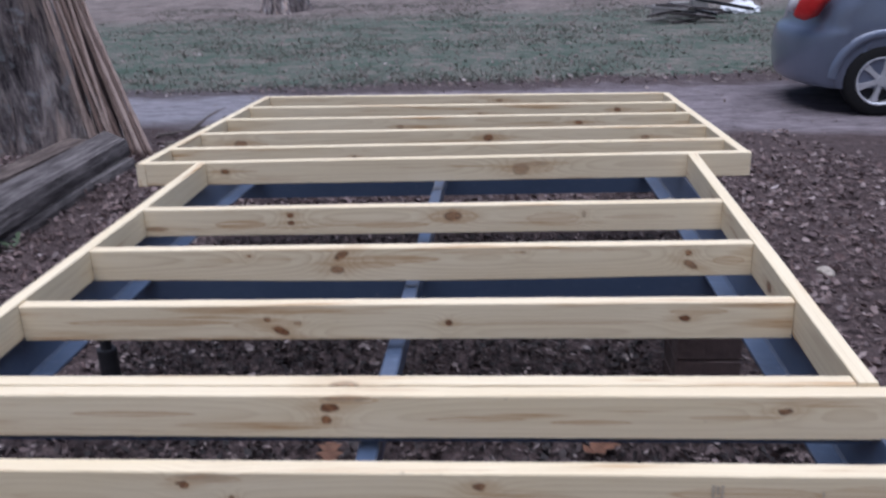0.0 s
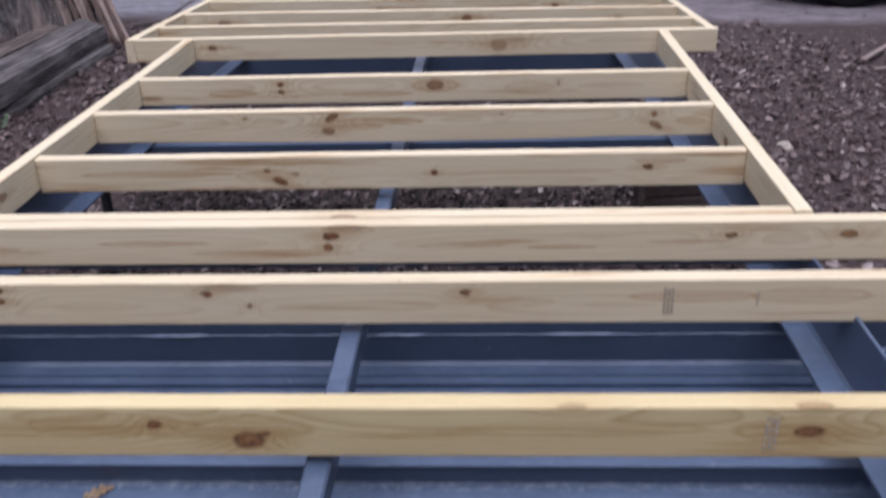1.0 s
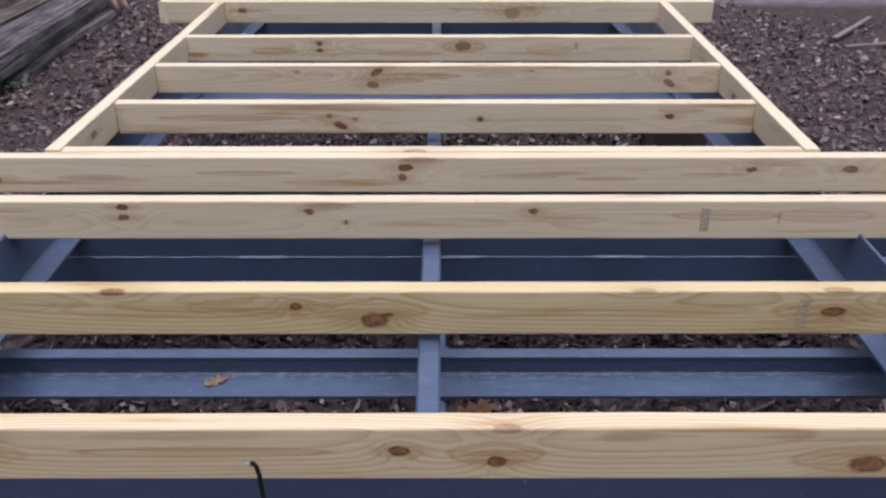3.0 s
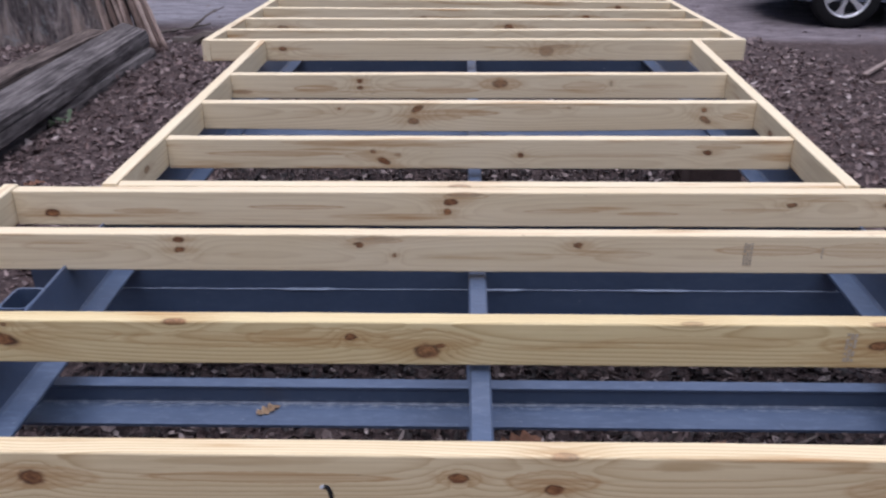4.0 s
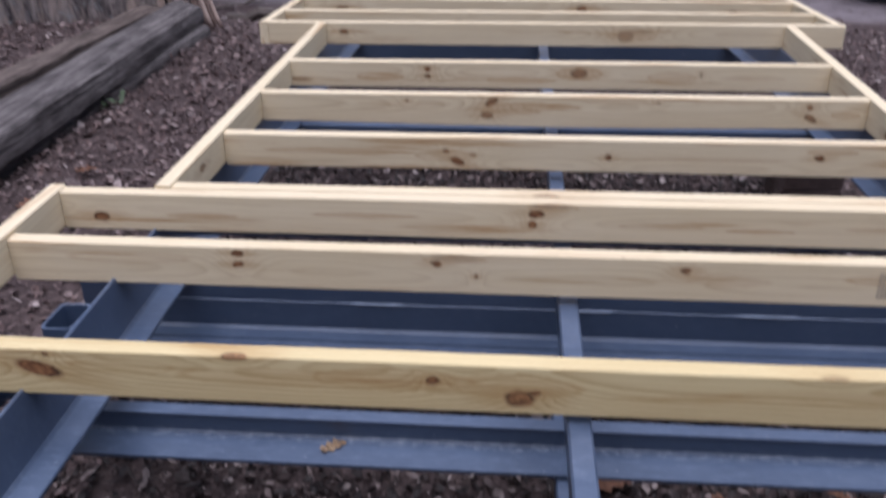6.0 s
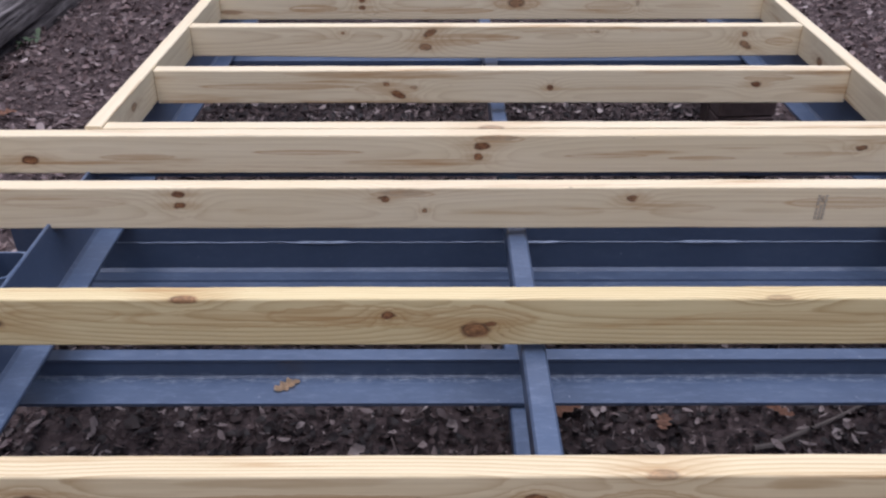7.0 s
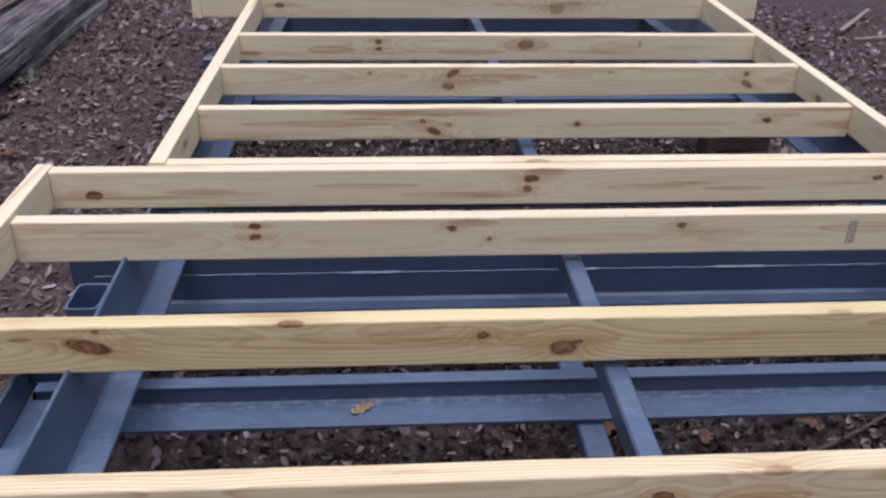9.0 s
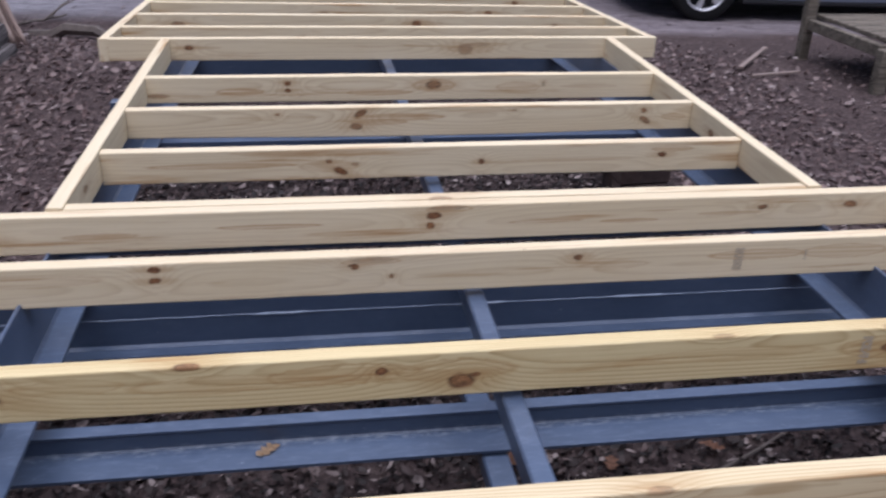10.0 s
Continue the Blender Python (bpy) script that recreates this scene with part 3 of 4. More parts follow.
ji0, ji1 = WIDE_L + THICK + 0.001, WIDE_R - THICK - 0.001
end_board = cross("end_joist", rear, 0.490, ji0, ji1, pine("pine_end", kn(CX, -0.023, (-0.055, 0.546, 0.014, 0.009, 0.95), (0.087, 0.526, 0.016, 0.010, 0.95), (0.631, 0.520, 0.028, 0.016, 0.85), (-0.70, 0.54, 0.02, 0.014, 0.9), (0.10, 0.586, 0.022, 0.007, 0.5)), (1.0, 0.945, 0.79), 1.0, 1.4,
    kn(CX, -0.023, (-0.34, 0.544, 0.20, 0.011, 0.9), (0.085, 0.541, 0.075, 0.022, 0.8), (-0.055, 0.545, 0.036, 0.020, 0.55), (0.62, 0.53, 0.11, 0.026, 0.6), (-0.72, 0.54, 0.13, 0.026, 0.6))), z=MID - 0.023)
joist_b = cross("joist", rear, 0.885, ji0, ji1, pine("pine_second", kn(CX, -0.025, (-0.948, 0.545, 0.040, 0.015, 0.95, 0.22), (-0.93, 0.575, 0.007, 0.005, 0.7), (-1.06, 0.562, 0.020, 0.004, 0.6), (-0.265, 0.552, 0.011, 0.007, 0.95), (-0.120, 0.522, 0.025, 0.017, 0.85), (-0.095, 0.534, 0.011, 0.005, 0.9), (0.737, 0.540, 0.022, 0.011, 0.9), (-0.60, 0.583, 0.024, 0.007, 0.8), (0.38, 0.585, 0.024, 0.005, 0.4), (0.74, 0.585, 0.03, 0.006, 0.5)), YEL, 1.0, 1.9,
    kn(CX, -0.025, (-0.33, 0.550, 0.15, 0.023, 0.8), (-0.56, 0.545, 0.15, 0.020, 0.6), (-0.13, 0.545, 0.12, 0.026, 0.65), (0.737, 0.542, 0.12, 0.028, 0.7), (0.40, 0.545, 0.20, 0.016, 0.45), (-0.80, 0.555, 0.10, 0.018, 0.5))), z=MID - 0.025)
joist_c = cross("joist", rear, 1.275, ji0, ji1, pine("pine_third", kn(CX, -0.018, (-0.712, 0.577, 0.013, 0.007, 0.9), (-0.712, 0.552, 0.014, 0.007, 0.95), (-0.292, 0.567, 0.012, 0.007, 0.9), (0.213, 0.567, 0.012, 0.008, 0.85), (-0.21, 0.540, 0.005, 0.005, 0.8), (-0.25, 0.581, 0.05, 0.008, 0.3)), PALE, 1.0, 0.6,
    kn(CX, -0.018, (0.65, 0.556, 0.13, 0.014, 0.85), (0.87, 0.556, 0.12, 0.020, 0.65), (-0.255, 0.577, 0.07, 0.008, 0.7), (0.30, 0.545, 0.09, 0.010, 0.4), (-0.95, 0.56, 0.14, 0.016, 0.4))), z=MID - 0.018)
joist_d = cross("joist", rear, 1.512, ji0, ji1, pine("pine_fourth", kn(CX, -0.005, (-0.092, 0.552, 0.010, 0.008, 0.95), (-0.084, 0.578, 0.019, 0.010, 0.95), (-1.118, 0.545, 0.020, 0.011, 0.95), (0.780, 0.572, 0.014, 0.007, 0.85), (1.027, 0.572, 0.020, 0.009, 0.85), (-0.05, 0.598, 0.045, 0.007, 0.4)), PALE, 0.6, 0.5,
    kn(CX, -0.005, (-0.48, 0.563, 0.13, 0.007, 1.0), (0.20, 0.553, 0.10, 0.005, 1.0), (0.42, 0.547, 0.08, 0.006, 0.9), (0.69, 0.558, 0.09, 0.006, 0.7), (-0.87, 0.552, 0.09, 0.009, 0.7), (-0.045, 0.594, 0.06, 0.010, 0.8))), z=MID - 0.005)
for x in (WIDE_L + THICK / 2, WIDE_R - THICK / 2):
    board("side_rail", rear, 1.55 - 0.488, in_frame(rear, x, (1.55 + 0.488) / 2, MID - 0.010), "y", pine("pine_rear_rail", (), PALE), pitch=-1.1)

# narrow frame between the fender gaps
middle = thing("floor_frame", "narrow frame of new pale pine joists on the trailer", "floor frame", pose(-0.013, 2.47, 0), "floor frames")
ni0, ni1 = NAR_L + THICK + 0.001, NAR_R - THICK - 0.001
NX = ni0 / 2 + 0.463
for x, yaw, row in ((NAR_L + THICK / 2, 0.0, ((-0.7, 0.57, 0.02, 0.01, 0.7),)), (0.965, -1.43, ((-0.3, 0.55, 0.02, 0.014, 0.8), (0.42, 0.57, 0.012, 0.01, 0.7)))):
    board("side_rail", middle, 3.398 - 1.554, in_frame(middle, x, (3.398 + 1.554) / 2, MID), "y", pine("pine_middle_rail", kn(0, 0, *row), PALE), yaw=yaw)
cross("end_joist", middle, 1.5580, ni0, 0.922, pine("pine_header", kn(NX, -0.006, (-0.06, 0.60, 0.03, 0.01, 0.5)), PALE), z=MID - 0.006)
cross("joist", middle, 1.960, ni0, 0.932, pine("pine_fifth", kn(NX, -0.008, (-0.297, 0.532, 0.021, 0.010, 0.95, 0.3), (-0.33, 0.562, 0.009, 0.006, 0.8), (-0.255, 0.553, 0.010, 0.005, 0.5), (0.118, 0.551, 0.009, 0.008, 0.9), (0.679, 0.560, 0.014, 0.008, 0.95)), PALE, 0.9, 0.6,
    kn(NX, -0.008, (-0.63, 0.556, 0.22, 0.009, 1.0), (-0.33, 0.548, 0.09, 0.018, 0.6), (0.40, 0.551, 0.20, 0.006, 0.6), (0.71, 0.578, 0.07, 0.010, 0.9), (-0.44, 0.592, 0.18, 0.006, 0.5))), z=MID - 0.008)
cross("joist", middle, 2.355, ni0, 0.942, pine("pine_sixth", kn(NX, -0.004, (-0.219, 0.585, 0.020, 0.011, 0.85, -0.3), (-0.235, 0.540, 0.020, 0.011, 0.75), (0.76, 0.580, 0.010, 0.008, 0.85), (0.766, 0.546, 0.020, 0.011, 0.75, 0.4), (-0.49, 0.585, 0.006, 0.005, 0.8), (0.30, 0.588, 0.008, 0.005, 0.5)), PALE, 1.2, 0.8,
    kn(NX, -0.004, (-0.09, 0.570, 0.16, 0.013, 1.0), (-0.16, 0.553, 0.10, 0.010, 0.9), (-0.50, 0.575, 0.16, 0.006, 0.5), (0.45, 0.59, 0.05, 0.004, 0.8), (0.87, 0.557, 0.045, 0.014, 0.8), (0.18, 0.588, 0.12, 0.006, 0.7))), z=MID - 0.004, belly=0.008)
cross("joist", middle, 2.753, ni0, 0.952, pine("pine_seventh", kn(NX, -0.002, (-0.468, 0.583, 0.013, 0.009, 0.95), (-0.468, 0.556, 0.013, 0.007, 0.9), (0.074, 0.572, 0.030, 0.017, 0.75), (0.50, 0.572, 0.006, 0.012, 0.4), (-0.93, 0.540, 0.04, 0.008, 0.55)), PALE, 1.3, 0.8,
    kn(NX, -0.002, (-0.64, 0.553, 0.09, 0.014, 1.0), (-0.13, 0.545, 0.13, 0.012, 1.0), (0.075, 0.57, 0.085, 0.026, 0.8), (0.40, 0.56, 0.09, 0.022, 0.6), (0.68, 0.56, 0.12, 0.008, 0.5), (-0.30, 0.552, 0.08, 0.008, 0.6))), z=MID - 0.002)

# wide frame at the front, sinking a little towards its far end and leaning to one side
front = thing("floor_frame", "wide far frame of new pine joists, sagging slightly at its end", "floor frame", pose(-0.03, 4.36, 0), "floor frames")
FRONT_Y, SAG_L, SAG_R = 3.400, 0.0276, 0.0470


def sag(x, y):
    k = SAG_L + (SAG_R - SAG_L) * (x - WIDE_L) / (WIDE_R - WIDE_L)
    return -(y - FRONT_Y) * k


for y, name, row in ((3.400, "end_joist", ((-0.90, 0.57, 0.018, 0.010, 0.9), (0.30, 0.56, 0.035, 0.026, 0.45), (0.36, 0.58, 0.05, 0.01, 0.3))),
                     (3.690, "joist", ((0.16, 0.545, 0.02, 0.013, 0.9), (0.52, 0.55, 0.022, 0.012, 0.9), (-0.4, 0.56, 0.01, 0.01, 0.6))),
                     (4.055, "joist", ((-1.02, 0.55, 0.035, 0.026, 0.65), (0.17, 0.57, 0.024, 0.016, 0.9), (0.9, 0.56, 0.02, 0.012, 0.6))),
                     (4.455, "joist", ((0.62, 0.57, 0.02, 0.010, 0.9), (-0.3, 0.56, 0.02, 0.012, 0.5))),
                     (4.860, "joist", ((0.86, 0.575, 0.02, 0.012, 0.9), (0.1, 0.56, 0.012, 0.01, 0.5))),
                     (5.280, "end_joist", ((0.2, 0.575, 0.02, 0.01, 0.6),))):
    last = ji1 + THICK + 0.001 if y < 3.5 else ji1 + 0.0145 * (y - 3.4)
    lean = math.degrees(math.atan2(sag(WIDE_L, y) - sag(WIDE_R, y), WIDE_R - WIDE_L))
    cross(name, front, y, ji0 + 0.013 * (y - 3.4), last, pine("pine_far", kn(CX, 0, *row), PALE, 1.0, 0.7, kn(CX, 0, *((x + 0.03, z, 0.11, h * 0.8, 0.6) for x, z, l, h, d in row))), z=MID + sag(CX, y), roll=lean)
for x, k, yaw in ((WIDE_L + THICK / 2 + 0.0125, SAG_L, -0.74), (WIDE_R - THICK / 2 + 0.014, SAG_R, -0.83)):
    start = 3.398 if x < 0 else 3.440
    ln = 5.318 - start
    board("side_rail", front, ln, in_frame(front, x, start + ln / 2, MID - k * (start + ln / 2 - 3.398)), "y", pine("pine_far_rail", (), PALE), pitch=math.degrees(math.atan(k)), yaw=yaw)


def stamp(parent_board, x_world, z_world, width=0.018, height=0.055, columns=3):
    """A faded grade stamp: short ink bars in columns, on the board's face."""
    bm = bmesh.new()
    rng = random.Random(int(abs(x_world) * 1000))
    for c in range(columns):
        z = -height / 2
        while z < height / 2 - 0.003:
            d = min(rng.uniform(0.004, 0.012), height / 2 - z)
            box(width / columns * 0.7, 0.0006, d, 0, ((c - (columns - 1) / 2) * width / columns, 0, z + d / 2), bm)
            z += d + rng.choice((0.0015, 0.0015, 0.006))
    px = parent_board.parent.matrix_basis.translation.x + parent_board.matrix_basis.translation.x
    part("grade_stamp", bm, INK, parent_board, "faded grey ink stamp", pose(x_world - px, -THICK / 2 - 0.0009, z_world - parent_board.matrix_basis.translation.z))


stamp(joist_c, 0.602, 0.547, 0.022, 0.056)
stamp(joist_c, 0.770, 0.550, 0.005, 0.026, 1)
stamp(joist_b, 0.680, 0.537, 0.022, 0.062)
stamp(joist_b, 0.86, 0.537, 0.005, 0.028, 1)

# ---- the trailer ----
trailer = thing("trailer", "grey-blue painted steel flatbed trailer under the lumber frames", "trailer", pose(-0.013, 2.6, 0))


def steel(name, size, at, label="", bevel=0.002, parent=None):
    bm = box(*size, bevel)
    o = trailer.matrix_basis.translation
    return part(name, bm, STEEL, parent or trailer, label, pose(at[0] - o.x, at[1] - o.y, at[2]))


def settle(y):
    """How far the steel sinks towards the trailer's two ends."""
    return -0.020 * smoothstep(1.62, 0.75, y) - 0.037 * max(0.0, y - 3.4)


def extruded(name, outline, stations, place, label="", parent=None, mat=None):
    """One closed outline (across, up) run through stations (along, rise), with local axes set by place."""
    bm = bmesh.new()
    rings = [[bm.verts.new((a, s, u + rise)) for a, u in outline] for s, rise in stations]
    m = len(outline)
    for lo, hi in zip(rings, rings[1:]):
        for k in range(m):
            bm.faces.new((lo[k], lo[(k + 1) % m], hi[(k + 1) % m], hi[k]))
    for ring in (rings[0], rings[-1]):
        bmesh.ops.triangulate(bm, faces=[bm.faces.new(ring)])
    return part(name, bm, mat or STEEL, parent or trailer, label, place)


def angle_beam(x_web, side, y0, y1):
    """An L-shaped side beam: a web that leans out a little and a foot that points inwards."""
    t, foot, top, low = 0.008, 0.073, 0.5165, 0.396
    a, b = 0.008, -0.010
    out = [(a, low), (b, top - 0.002), (b + 0.002, top), (b + t - 0.002, top), (b + t, top - 0.002), (a + t, low + t + 0.006), (a + t + 0.006, low + t), (foot - 0.002, low + t), (foot, low + t - 0.002), (foot, low)]
    o = trailer.matrix_basis.translation
    sts = [(y - o.y, settle(y)) for y in (y0, 0.75, 0.9, 1.05, 1.2, 1.35, 1.5, 1.62, 2.5, 3.4, y1)]
    return extruded("side_beam", [(side * a, u) for a, u in out], sts, pose(x_web - o.x, 0, 0))


angle_beam(-0.985, 1, 0.46, 5.15)
angle_beam(0.957, -1, 0.46, 5.15)


def cross_beam(x0, x1, y, outline, rise=0.0):
    """A cross beam whose outline is given as (along the trailer, up), run from x0 to x1."""
    o = trailer.matrix_basis.translation
    return extruded("crossmember", [(-a, u + rise) for a, u in outline], [(x0 - o.x, 0), (x1 - o.x, 0)], pose(0, y - o.y, 0, 0, 0, -90))


DEEP = [(-0.130, 0.239), (-0.002, 0.239), (0.007, 0.239), (0.007, 0.385), (0.060, 0.385), (0.060, 0.391), (0.0, 0.391), (0.0, 0.262), (-0.012, 0.257), (-0.048, 0.257), (-0.050, 0.252), (-0.078, 0.252), (-0.080, 0.242), (-0.087, 0.242), (-0.089, 0.249), (-0.130, 0.249)]
SHALLOW = [(-0.082, 0.243), (0.006, 0.243), (0.006, 0.291), (0.030, 0.291), (0.030, 0.297), (-0.004, 0.297), (-0.004, 0.293), (0.0, 0.289), (0.0, 0.254), (-0.004, 0.250), (-0.082, 0.250)]
cross_beam(-1.16, 1.13, 1.096, SHALLOW)
deep = cross_beam(-1.205, 1.175, 1.505, DEEP, -0.004)
rw = random.Random(5)
xw, pts, rad = -1.15, [], []
while xw < 1.12:
    wide = any(a < xw < a + ln for a, ln in ((-0.52, 0.13), (0.0, 0.11), (0.405, 0.13)))
    pts.append((xw - trailer.matrix_basis.translation.x, -0.0005, 0.330 + rw.uniform(-0.0008, 0.0008)))
    rad.append(0.0036 if wide else rw.uniform(0.0009, 0.0015))
    xw += 0.02
part("weld_seam", tube(pts, rad, 6), WELD, deep, "paler weld line", pose(0, 0, 0, 0, 0, 90))
FAR_BEAM = [(0.0, 0.300), (0.007, 0.300), (0.007, 0.385), (0.150, 0.385), (0.150, 0.391), (0.0, 0.391)]
cross_beam(-1.10, 1.08, 2.67, FAR_BEAM)
cross_beam(-1.10, 1.08, 4.05, [(a, u - (0.02 if u < 0.35 else 0.0)) for a, u in FAR_BEAM], settle(4.05) * 0.5)
cross_beam(-0.972, 0.946, 1.535, [(-0.012, 0.497), (0.028, 0.497), (0.028, 0.508), (-0.012, 0.508)])
cross_beam(-0.972, 0.946, 0.54, [(-0.05, 0.380), (0.04, 0.380), (0.04, 0.387), (-0.043, 0.387), (-0.043, 0.487), (0.04, 0.487), (0.04, 0.494), (-0.05, 0.494)])

# box tube down the middle and a flat bar below it
extruded("centre_tube", [(-0.021, 0.428), (-0.021, 0.474), (-0.017, 0.478), (0.017, 0.478), (0.021, 0.474), (0.021, 0.428)],
         [(y - 2.6, settle(y) * (1.0 if y > 3 else 0.3)) for y in (0.50, 0.9, 1.3, 1.7, 2.6, 3.4, 5.15)], pose(-0.004, 0, 0))
steel("tongue_bar", (0.057, 1.08, 0.045), (-0.0125, 0.945, 0.2135), bevel=0.004)


def pocket(x, y, lx, ly, z0, z1):
    """An upright rounded tube, open at the top."""
    bm = bmesh.new()
    rings = []
    for inset, z in ((0, z0), (0, z1), (0.005, z1), (0.005, z0)):
        ring = []
        for k in range(20):
            a = 2 * math.pi * (k + 0.5) / 20
            c, s = math.cos(a), math.sin(a)
            e = 0.28
            ring.append(bm.verts.new((math.copysign(abs(c) ** e, c) * (lx / 2 - inset), math.copysign(abs(s) ** e, s) * (ly / 2 - inset), z)))
        rings.append(ring)
    for lo, hi in zip(rings, rings[1:]):
        for k in range(20):
            bm.faces.new((lo[k], lo[(k + 1) % 20], hi[(k + 1) % 20], hi[k]))
    o = trailer.matrix_basis.translation
    return part("stake_pocket", bm, STEEL, trailer, "", pose(x - o.x, y - o.y, 0))


for sx, xw in ((-1, -0.987), (1, 0.959)):
    pocket(xw + sx * 0.040, 1.13, 0.068, 0.10, 0.392, 0.500)
    pocket(xw + sx * 0.042, 3.10, 0.074, 0.10, 0.392, 0.470)
    steel("bracket_plate", (0.006, 0.44, 0.07), (xw + sx * 0.109, 0.835, 0.432))
    steel("bracket_plate", (0.10, 0.08, 0.006), (xw + sx * 0.056, 1.035, 0.41))
    steel("bracket_plate", (0.10, 0.16, 0.006), (xw + sx * 0.056, 0.655, 0.452))
    steel("bracket_plate", (0.10, 0.19, 0.006), (xw + sx * 0.056, 0.835, 0.398))
    steel("bracket_plate", (0.10, 0.03, 0.04), (xw + sx * 0.056, 0.965, 0.44), bevel=0.006)
    steel("outrigger", (0.06, 0.05, 0.05), (xw + sx * 0.145, 3.10, 0.405), bevel=0.004)


# ---- supports under the trailer ----
def pier(x, y, top, label):
    ob = thing("brick_pier", label, "pier", pose(x, y, 0), "trailer supports")
    z, n = -0.03, 0
    h = (top + 0.03) / 4
    for course in range(4):
        for k in range(2):
            bm = box(0.205, 0.098, h - 0.004, 0.004)
            part("brick", bm, BRICK, ob, "", pose(0, (k - 0.5) * 0.104, z + h / 2, 0, 0, rl.uniform(-4, 4)))
        z += h
    return ob


pier(0.90, 2.67, 0.2995, "stack of worn bricks under a steel crossmember")
jack = thing("bottle_jack", "small dark jack standing on the leaves under the trailer", "jack", pose(-1.09, 2.60, 0.0))
part("base", box(0.10, 0.10, 0.03, 0.006), DARK_IRON, jack, "", pose(0, 0, 0.01))
part("cylinder", tube([(0, 0, 0.025), (0, 0, 0.17)], [0.032, 0.032], 16), DARK_IRON, jack, smooth=False)
part("ram", tube([(0, 0, 0.17), (0, 0, 0.2995)], [0.018, 0.018], 12), DARK_IRON, jack)


# ---- single leaves, sticks and stones that stand out ----
def oak_leaf(size, lobes=4):
    bm = bmesh.new()
    edge = []
    for s in (1, -1):
        pts = []
        for k in range(lobes * 2 + 1):
            t = k / (lobes * 2)
            w = 0.30 * math.sin(math.pi * (0.12 + 0.85 * t)) * (1.0 if k % 2 else 0.45)
            pts.append((t - 0.5, s * w))
        edge += pts if s == 1 else pts[::-1]
    verts = [bm.verts.new((x * size, y * size, 0.10 * size * (y * 3) ** 2 + 0.04 * size * math.sin(x * 9))) for x, y in edge]
    n2 = len(verts) // 2
    for k in range(n2 - 1):
        bm.faces.new((verts[k], verts[k + 1], verts[-k - 2], verts[-k - 1]))
    bmesh.ops.solidify(bm, geom=list(bm.faces), thickness=0.0008)
    return bm


solo("dead_leaf", oak_leaf(0.058), TAN_LEAF, "tan dead leaf lying on the steel crossmember", "leaf", pose(-0.487, 1.066, 0.2535, 4, 0, 35))
for x, y, s, a in ((0.10, 1.25, 0.12, 20), (0.335, 1.215, 0.07, 70), (0.61, 1.24, 0.065, 140), (-0.26, 2.2, 0.14, 100), (0.53, 2.22, 0.13, 30), (0.30, 2.35, 0.11, 10), (-2.0, 3.1, 0.10, 40), (-2.05, 2.7, 0.12, 80)):
    solo("dead_leaf", oak_leaf(s), ORANGE_LEAF, "orange-brown dead oak leaf on the litter", "leaf", pose(x, y, ground_z(x, y) + 0.03, 3, 4, a), "orange leaves")


def stick(x0, y0, x1, y1, r, mat, label, lift=0.02, forks=()):
    rng = random.Random(int((x0 + y0) * 100))
    pts = []
    for k in range(7):
        t = k / 6
        x, y = x0 + (x1 - x0) * t, y0 + (y1 - y0) * t
        pts.append((x + rng.gauss(0, r), y + rng.gauss(0, r), ground_z(x, y) + lift + rng.gauss(0, r * 0.4)))
    bm = tube(pts, [r * (1 - 0.5 * k / 6) for k in range(7)], 6)
    for dx, dy, dz, at in forks:
        p = Vector(pts[at])
        tube([p, p + Vector((dx, dy, dz)) * 0.5 + Vector((0, 0, 0.02)), p + Vector((dx, dy, dz))], [r * 0.6, r * 0.5, r * 0.25], 6, bm)
    return solo("stick", bm, mat, label, "stick")


def flat_stick(x0, y0, x1, y1, w, label):
    ln = math.hypot(x1 - x0, y1 - y0)
    bm = bmesh.new()
    box(ln, w, 0.02, 0.004, (0, 0, 0), bm)
    for v in bm.verts:
        v.co.y *= 0.7 + 0.3 * math.cos(v.co.x * 2 / ln)
    x, y = (x0 + x1) / 2, (y0 + y1) / 2
    return solo("split_stick", bm, PALE_STICK, label, "stick", pose(x, y, ground_z(x, y) + 0.03, 0, 0, math.degrees(math.atan2(y1 - y0, x1 - x0))))


flat_stick(2.58, 5.15, 3.08, 5.76, 0.038, "pale split stick lying on the leaf litter")
flat_stick(2.55, 4.92, 2.95, 5.02, 0.025, "thin pale stick lying on the leaf litter")
stick(-0.75, 1.10, -0.52, 0.90, 0.005, PALE_STICK, "thin pale twig among the leaves")
stick(0.50, 1.12, 0.85, 1.28, 0.007, STICK, "dark twig among the leaves under the trailer")
stick(-2.95, 7.75, -2.60, 8.25, 0.016, STICK, "fallen dead branch with a forked end beside the drive", 0.03, ((0.10, 0.42, 0.10, 4), (0.28, 0.30, 0.16, 3)))
stick(-2.6, 7.05, -1.6, 6.85, 0.06, STICK, "dead branch lying on the ground", 0.04)
bm = bmesh.new()
bmesh.ops.create_icosphere(bm, subdivisions=3, radius=0.036)
for v in bm.verts:
    v.co *= 1 + 0.45 * noise.noise(v.co * 30)
    v.co.z *= 0.6
solo("stone", bm, STONE, "pale stone lying among the leaves", "stone", pose(1.64, 3.634, ground_z(1.64, 3.634) + 0.015))
weed = bmesh.new()
rw = random.Random(9)
